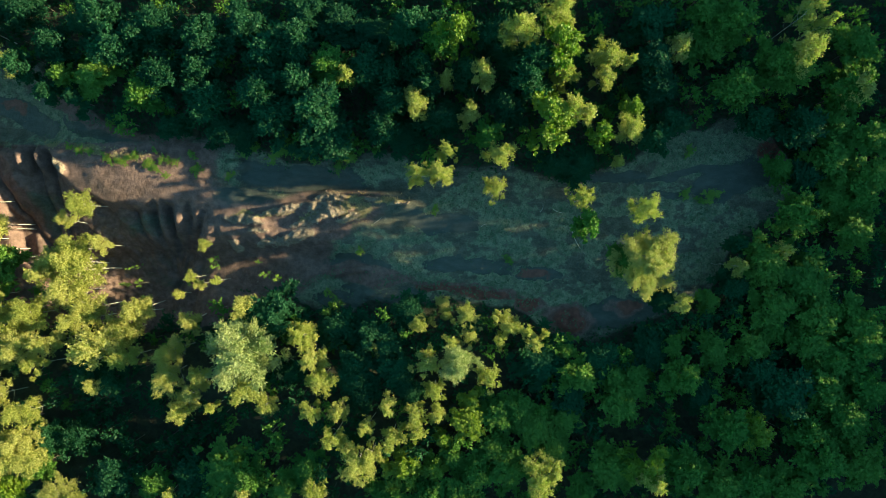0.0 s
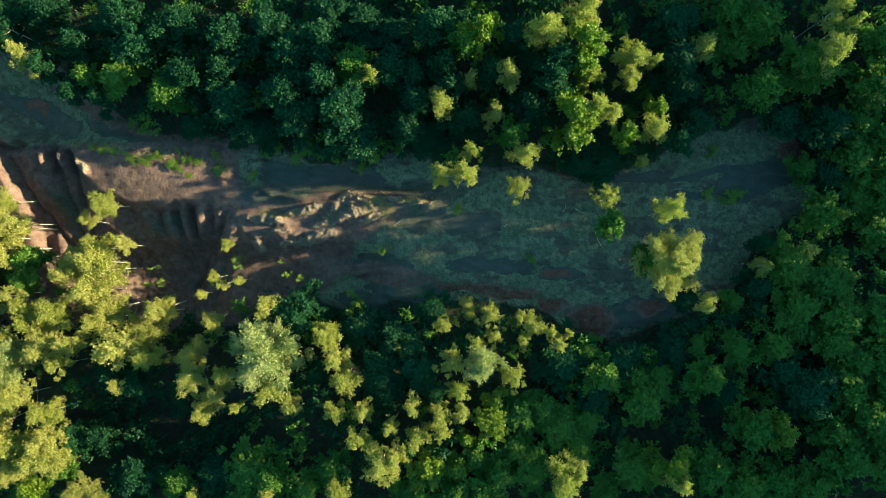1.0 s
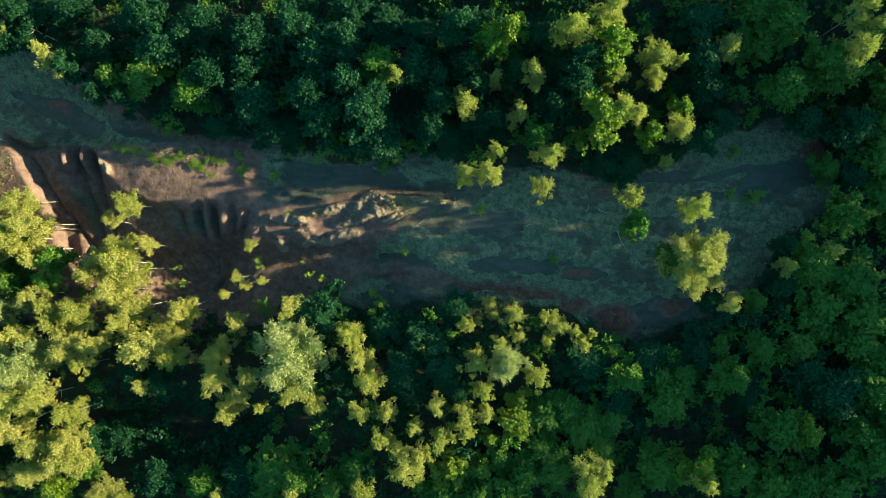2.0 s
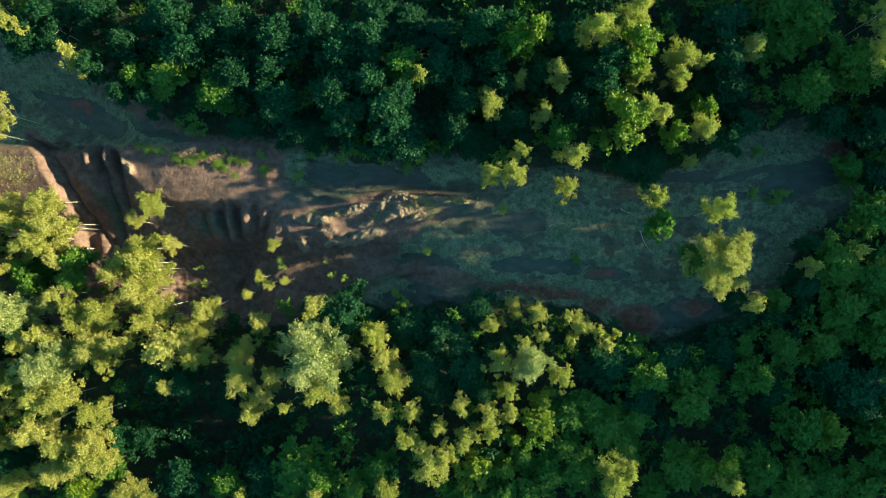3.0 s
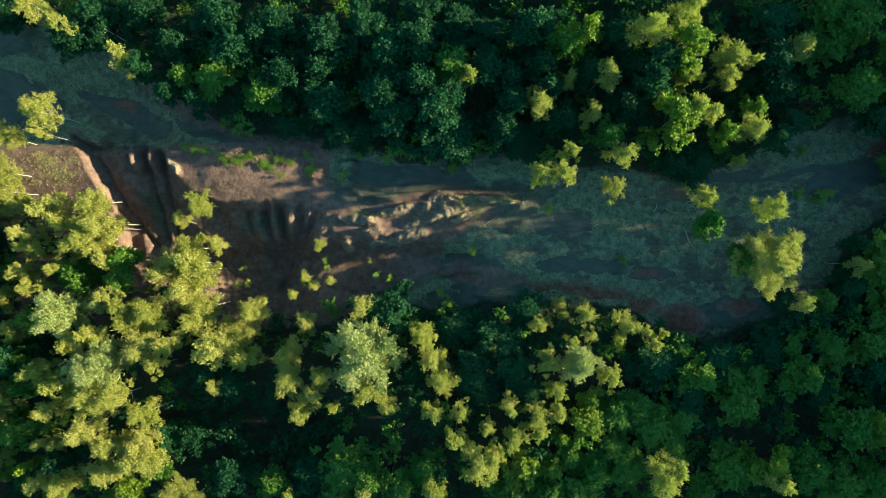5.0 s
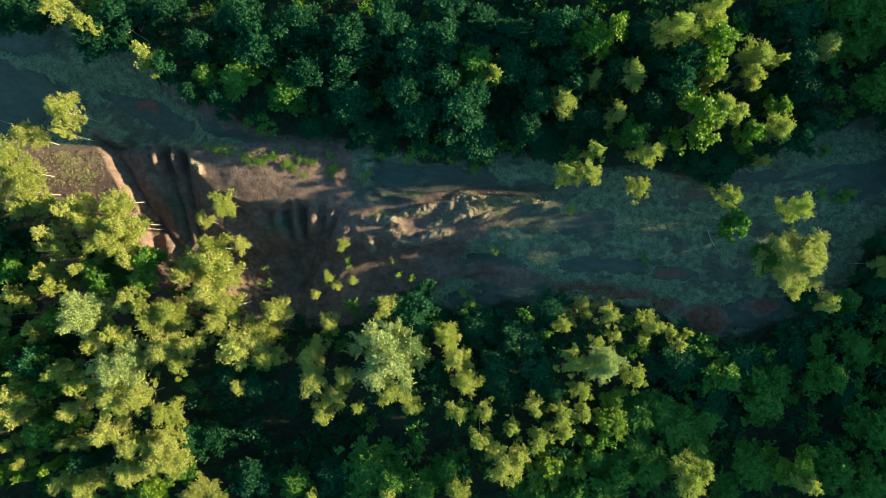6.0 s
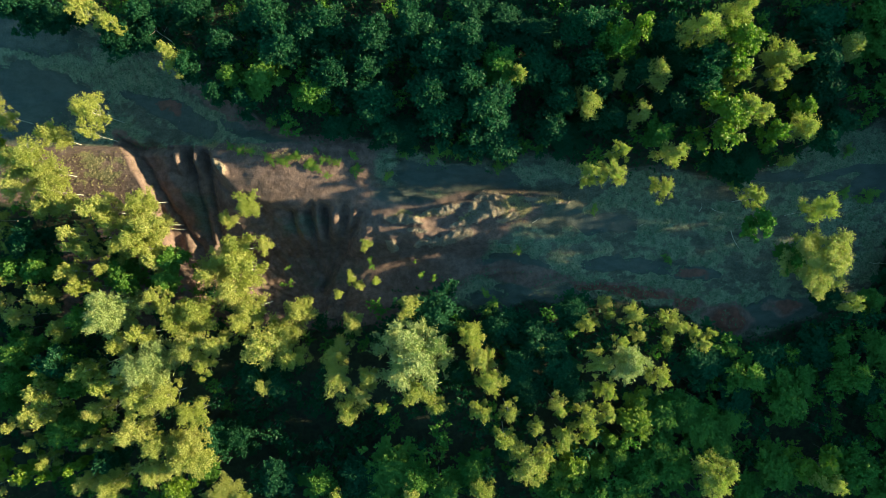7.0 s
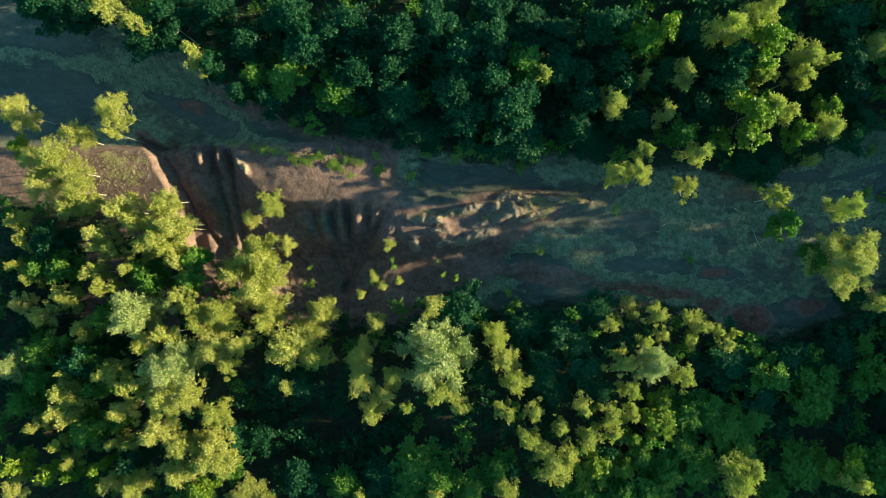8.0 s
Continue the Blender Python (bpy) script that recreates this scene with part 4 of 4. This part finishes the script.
birch(-82.5, 6.8, 8.8, 2.3)
birch(-57.8, -2.4, 9.8, 2.5)
birch(-67.2, -8.7, 9.3, 2.5)
birch(-65.3, -11.2, 9.8, 2.5)
shrub(-57.5, 15.6, 0.8, 1.0)
shrub(-55.7, 15.3, 0.8, 0.9)
shrub(-53.1, 14.5, 1.0, 1.0)
shrub(-50.7, 13.9, 1.1, 1.3)
shrub(-49.1, 14.5, 0.9, 0.9)
shrub(-46.6, 13.6, 1.0, 1.0)
shrub(-45.4, 12.7, 0.9, 1.2)
shrub(-42.3, 13.8, 1.0, 0.9)
shrub(-52.4, 13.7, 0.7, 0.8)
shrub(-43.8, 11.7, 0.7, 0.8)
shrub(-39.7, 12.8, 0.7, 0.8)
shrub(-59.2, 16.2, 0.7, 0.8)

# ---- the woods around: saplings between the tall trees, and more woods beyond ----
def small_crown(seed, radius, height, twigs, leaves, size):
    """A plain little crown of leaves and its stem, as arrays."""
    rng = np.random.RandomState(seed)
    heads = rng.normal(size=(11, 3))
    heads /= np.linalg.norm(heads, axis=1)[:, None] / rng.uniform(0.4, 1, (len(heads), 1))
    out = heads * (1, 1, 0)
    clumps = heads * (radius * 0.72, radius * 0.72, height * 0.26) + (0, 0, height * 0.66)
    points = sprays(rng, clumps, radius * rng.uniform(0.22, 0.42, 11), out, twigs, leaves, size)
    stem, faces = tube(np.array(((0, 0, -0.3), (0.02, 0, height * 0.4), (0, 0, height * 0.85))), np.array((0.012, 0.009, 0.003)) * height, 5)
    return points, stem, halves(faces)


def woods(name, spots, crowns, label, category, leaf_kind=ALDER_LEAF):
    points, faces, slots, start = [], [], [], 0
    spots = np.array(spots)
    feet = land_at(spots[:, 0], spots[:, 1])
    for k, ((x, y, tall, wide, turn), z) in enumerate(zip(spots, feet)):
        leaf, stem, bark = crowns[k % len(crowns)]
        c, s = math.cos(turn), math.sin(turn)
        for p, f, slot in ((leaf, np.arange(len(leaf)).reshape(-1, 3), 0), (stem, bark, 1)):
            points.append(np.stack(((p[:, 0] * c - p[:, 1] * s) * wide + x, (p[:, 0] * s + p[:, 1] * c) * wide + y, p[:, 2] * tall + z), 1))
            faces.append(f + start)
            slots.append(np.full(len(f), slot))
            start += len(p)
    data = bpy.data.meshes.new(name)
    fill_mesh(data, np.concatenate(points), np.concatenate(faces), np.concatenate(slots))
    data.materials.append(leaf_kind)
    data.materials.append(GREY_BARK)
    tagged(new(name, data), label, category, kind="stuff")


def fill_woods():
    luck = random.Random(21)
    cells = {}
    for x, y, r in PLANTED:
        cells.setdefault((int(x // 8), int(y // 8)), []).append((x, y, r))

    def free(x, y, r, share):
        i, j = int(x // 8), int(y // 8)
        return all(math.hypot(x - a, y - b) > share * (r + c) for k in (-1, 0, 1) for m in (-1, 0, 1) for a, b, c in cells.get((i + k, j + m), ()))

    def shady_gap(x, y):
        return any(((x - a) / p) ** 2 + ((y - b) / q) ** 2 < 1 for a, b, p, q in (
            (-47, -28.5, 5, 1.6), (38, -27, 3, 1.5), (-13, 22, 2, 3), (10, 20, 3, 3)))

    saplings, fresh, beyond = [], [], []
    for attempt in range(4200):
        x, y, r = luck.uniform(-112, 72), luck.uniform(-44, 44), luck.uniform(1.5, 2.6)
        if land_at(x, y, "bare") > 0.15 or shady_gap(x, y) or not free(x, y, r, 0.42) or (x < -40 and (-2 if x < -57 else -6 if x < -51 else -11) < y < 5):
            continue
        (fresh if luck.random() < (0.05 if -64 < x < -34 and y < -19 else 0.42) else saplings).append((x, y, luck.uniform(0.8, 1.55), r / 2, luck.uniform(0, 6.3)))
        cells.setdefault((int(x // 8), int(y // 8)), []).append((x, y, r))
    # Woods added out of view, close enough together to hold back the low sun.
    for attempt in range(4200):
        x, y, r = luck.uniform(-140, 130), luck.uniform(-66, 66), luck.uniform(2.6, 3.8)
        seen = -116 < x < 70 and abs(y) < 43
        if seen or land_at(x, y, "bare") > 0.15 or not free(x, y, r, 0.6):
            continue
        beyond.append((x, y, luck.uniform(0.9, 1.25), r / 3, luck.uniform(0, 6.3)))
        cells.setdefault((int(x // 8), int(y // 8)), []).append((x, y, r))
    woods("understory", saplings, [small_crown(40 + k, 2.0, 4.2, 5, 7, 0.30) for k in range(5)], "dark green saplings filling the shade between taller trees", "saplings")
    woods("aspen_saplings", fresh, [small_crown(50 + k, 2.0, 4.6, 5, 7, 0.29) for k in range(5)], "fresh green aspen saplings in the shade between taller trees", "saplings", ASPEN_LEAF)
    woods("far_woods", beyond, [small_crown(60 + k, 3.0, 10.5, 4, 4, 0.95) for k in range(4)], "dense dark woods added beyond view, also shading the clearing", "woods")


fill_woods()
for specimen in SPECIMENS.values():
    for piece in specimen.children_recursive:
        bpy.data.objects.remove(piece)
    bpy.data.objects.remove(specimen)


# ---- loose matter of the clearing ----
def scatter(rng, count, box, keep):
    x, y = rng.uniform(box[0], box[1], count), rng.uniform(box[2], box[3], count)
    kept = rng.uniform(0, 1, count) < keep(x, y)
    return x[kept], y[kept]


def stuff(name, points, quads, material, label, category):
    data = bpy.data.meshes.new(name)
    fill_mesh(data, points, quads)
    data.materials.append(material)
    return tagged(new(name, data), label, category, kind="stuff")


def build_rubble():
    rng = np.random.RandomState(3)

    def keep(x, y):
        heap = surface_masks(x, y)["gravel"]
        return np.clip((heap - 0.25) * 1.1 + 0.45 * rough(x / 1.2, y / 1.2, 3, 77), 0.0, 1) * (heap > 0.2)

    x, y = scatter(rng, 62000, (-38, -3, -2, 11), keep)
    bank = scatter(rng, 2500, (-64, -58, 10, 16), keep)
    more = scatter(rng, 30000, (-84, 50, -12, 22), lambda x, y: 0.012 * land_at(x, y, "bare"))
    x, y = np.concatenate((x, bank[0], more[0])), np.concatenate((y, bank[1], more[1]))
    n = len(x)
    size = 0.03 + 0.115 * rng.uniform(0, 1, n) ** 4
    size[-len(more[0]):] *= 0.6
    cube = np.array([(a, b, c) for c in (-1, 1) for a, b in ((-1, -1), (1, -1), (1, 1), (-1, 1))], float)
    cube[4:, :2] *= 0.62
    points = cube[None] * size[:, None, None] * rng.uniform(0.6, 1.25, (n, 8, 3))
    turn = rng.uniform(0, 6.3, n)
    c, s = np.cos(turn)[:, None], np.sin(turn)[:, None]
    px, py = points[:, :, 0] * c - points[:, :, 1] * s, points[:, :, 0] * s + points[:, :, 1] * c
    points = np.stack((px + x[:, None], py + y[:, None], points[:, :, 2] * 0.8 + (land_at(x, y) + size * 0.35)[:, None]), -1)
    sides = np.array(((0, 3, 2, 1), (4, 5, 6, 7), (0, 1, 5, 4), (1, 2, 6, 5), (2, 3, 7, 6), (3, 0, 4, 7)))
    quads = sides[None] + 8 * np.arange(n)[:, None, None]
    stuff("rubble", points.reshape(-1, 3), quads.reshape(-1, 4), STONE, "pale broken stones scattered over the low gravel ridge", "rubble")


def build_tufts(name, seed, count, size, blades, chance, material, label, category):
    rng = np.random.RandomState(seed)
    x, y = scatter(rng, count, (-112, 62, -16, 44), chance)
    n = len(x)
    base = np.stack((x, y, land_at(x, y)), 1)
    middles = np.repeat(base, blades, 0) + rng.normal(size=(n * blades, 3)) * size * (0.7, 0.7, 0.25)
    middles[:, 2] = np.maximum(middles[:, 2], np.repeat(base[:, 2], blades)) + size * 0.3
    way = rng.normal(size=(n * blades, 3)) * (1, 1, 0.5) + (0, 0, 0.4)
    points = leaf_tris(rng, middles, way, np.tile((0.0, 0.0, 1.0), (n * blades, 1)), size * 1.3)
    stuff(name, points, np.arange(len(points)).reshape(-1, 3), material, label, category)


build_rubble()
build_tufts("dry_grass", 5, 130000, 0.13, 6, lambda x, y: np.clip(surface_masks(x, y)["straw"] * 0.7, 0, 0.5), DRY_GRASS, "dry straw-coloured grass tufts on the gravel ridge", "grass")
build_tufts("low_plants", 6, 170000, 0.17, 4, lambda x, y: np.clip((surface_masks(x, y)["moss"] - 0.5) * 0.9, 0, 0.35) * (1 - surface_masks(x, y)["mud"]), MOSS_GRASS,
            "grey-green mossy low plants creeping over the silt", "plants")
build_tufts("undergrowth", 8, 34000, 0.3, 4, lambda x, y: np.clip(surface_masks(x, y)["shaded_litter"] * 0.5, 0, 1), ALDER_LEAF, "dark low undergrowth on the shaded woodland floor", "undergrowth")


def fallen_branch(x, y, length, turn, thick=0.06):
    rng = np.random.RandomState(int(abs(x * 10) + abs(y)))
    s = np.linspace(0, 1, 7)
    bend = rng.normal() * 0.12 * length * np.sin(s * math.pi)
    c, q = math.cos(radians(turn)), math.sin(radians(turn))
    px, py = x + (s - 0.5) * length * c - bend * q, y + (s - 0.5) * length * q + bend * c
    pz = land_at(px, py) + thick * 0.8
    corners, faces = tube(np.stack((px, py, pz), 1), thick * (1.1 - 0.8 * s), 6)
    data = bpy.data.meshes.new("fallen_branch")
    fill_mesh(data, corners, faces)
    data.materials.append(DEAD_WOOD)
    tagged(new("fallen_branch", data), "bleached bare fallen branch lying on the clearing floor", "branch", "fallen branches")


fallen_branch(21.8, 1.1, 4.2, -62)
fallen_branch(18.6, 6.1, 2.0, -18)
fallen_branch(15.8, 6.6, 1.4, 70)
fallen_branch(6.6, 3.8, 1.0, 25)
fallen_branch(44.0, -2.2, 1.8, 2, 0.06)
fallen_branch(-10.5, 4.6, 1.6, 35, 0.05)
fallen_branch(-49.8, 23.6, 3.6, -4, 0.05)
fallen_branch(-70.5, 36.5, 3.0, -30, 0.06)


def dead_tree(x, y, tall, turn):
    """A bare standing trunk with a few crooked limbs."""
    rng = np.random.RandomState(int(tall * 10))
    foot = float(land_at(x, y))
    root = new("dead_tree")
    s = np.linspace(0, 1, 8)
    stem = np.stack((0.05 * tall * np.sin(2.2 * s), 0.03 * tall * s ** 2, -0.3 + (tall + 0.3) * s), 1)
    corners, faces = tube(stem, 0.11 * (1.05 - 0.9 * s), 6)
    part("trunk", corners, faces, (DEAD_WOOD,), root)
    for k in range(7):
        level = 0.45 + 0.5 * k / 7
        start = np.array([np.interp(level, s, stem[:, c]) for c in range(3)])
        a = k * 2.4 + rng.normal() * 0.3
        reach = tall * (0.30 - 0.18 * level) * rng.uniform(0.8, 1.5)
        tip = start + np.array((math.cos(a) * reach, math.sin(a) * reach, reach * 0.45))
        bend = (start + tip) / 2 + rng.normal(size=3) * 0.12
        corners, faces = tube(np.array((start, bend, tip)), np.array((0.05, 0.035, 0.012)), 5)
        part("limb", corners, faces, (DEAD_WOOD,), root)
    root.matrix_basis = pose(x, y, foot, 0, 0, turn)
    tagged(root, "bare pale dead tree standing at the wood's edge", "dead tree", "dead trees")


dead_tree(-58.6, 30.1, 8.0, 20)
dead_tree(-68.5, 33.0, 7.0, 140)
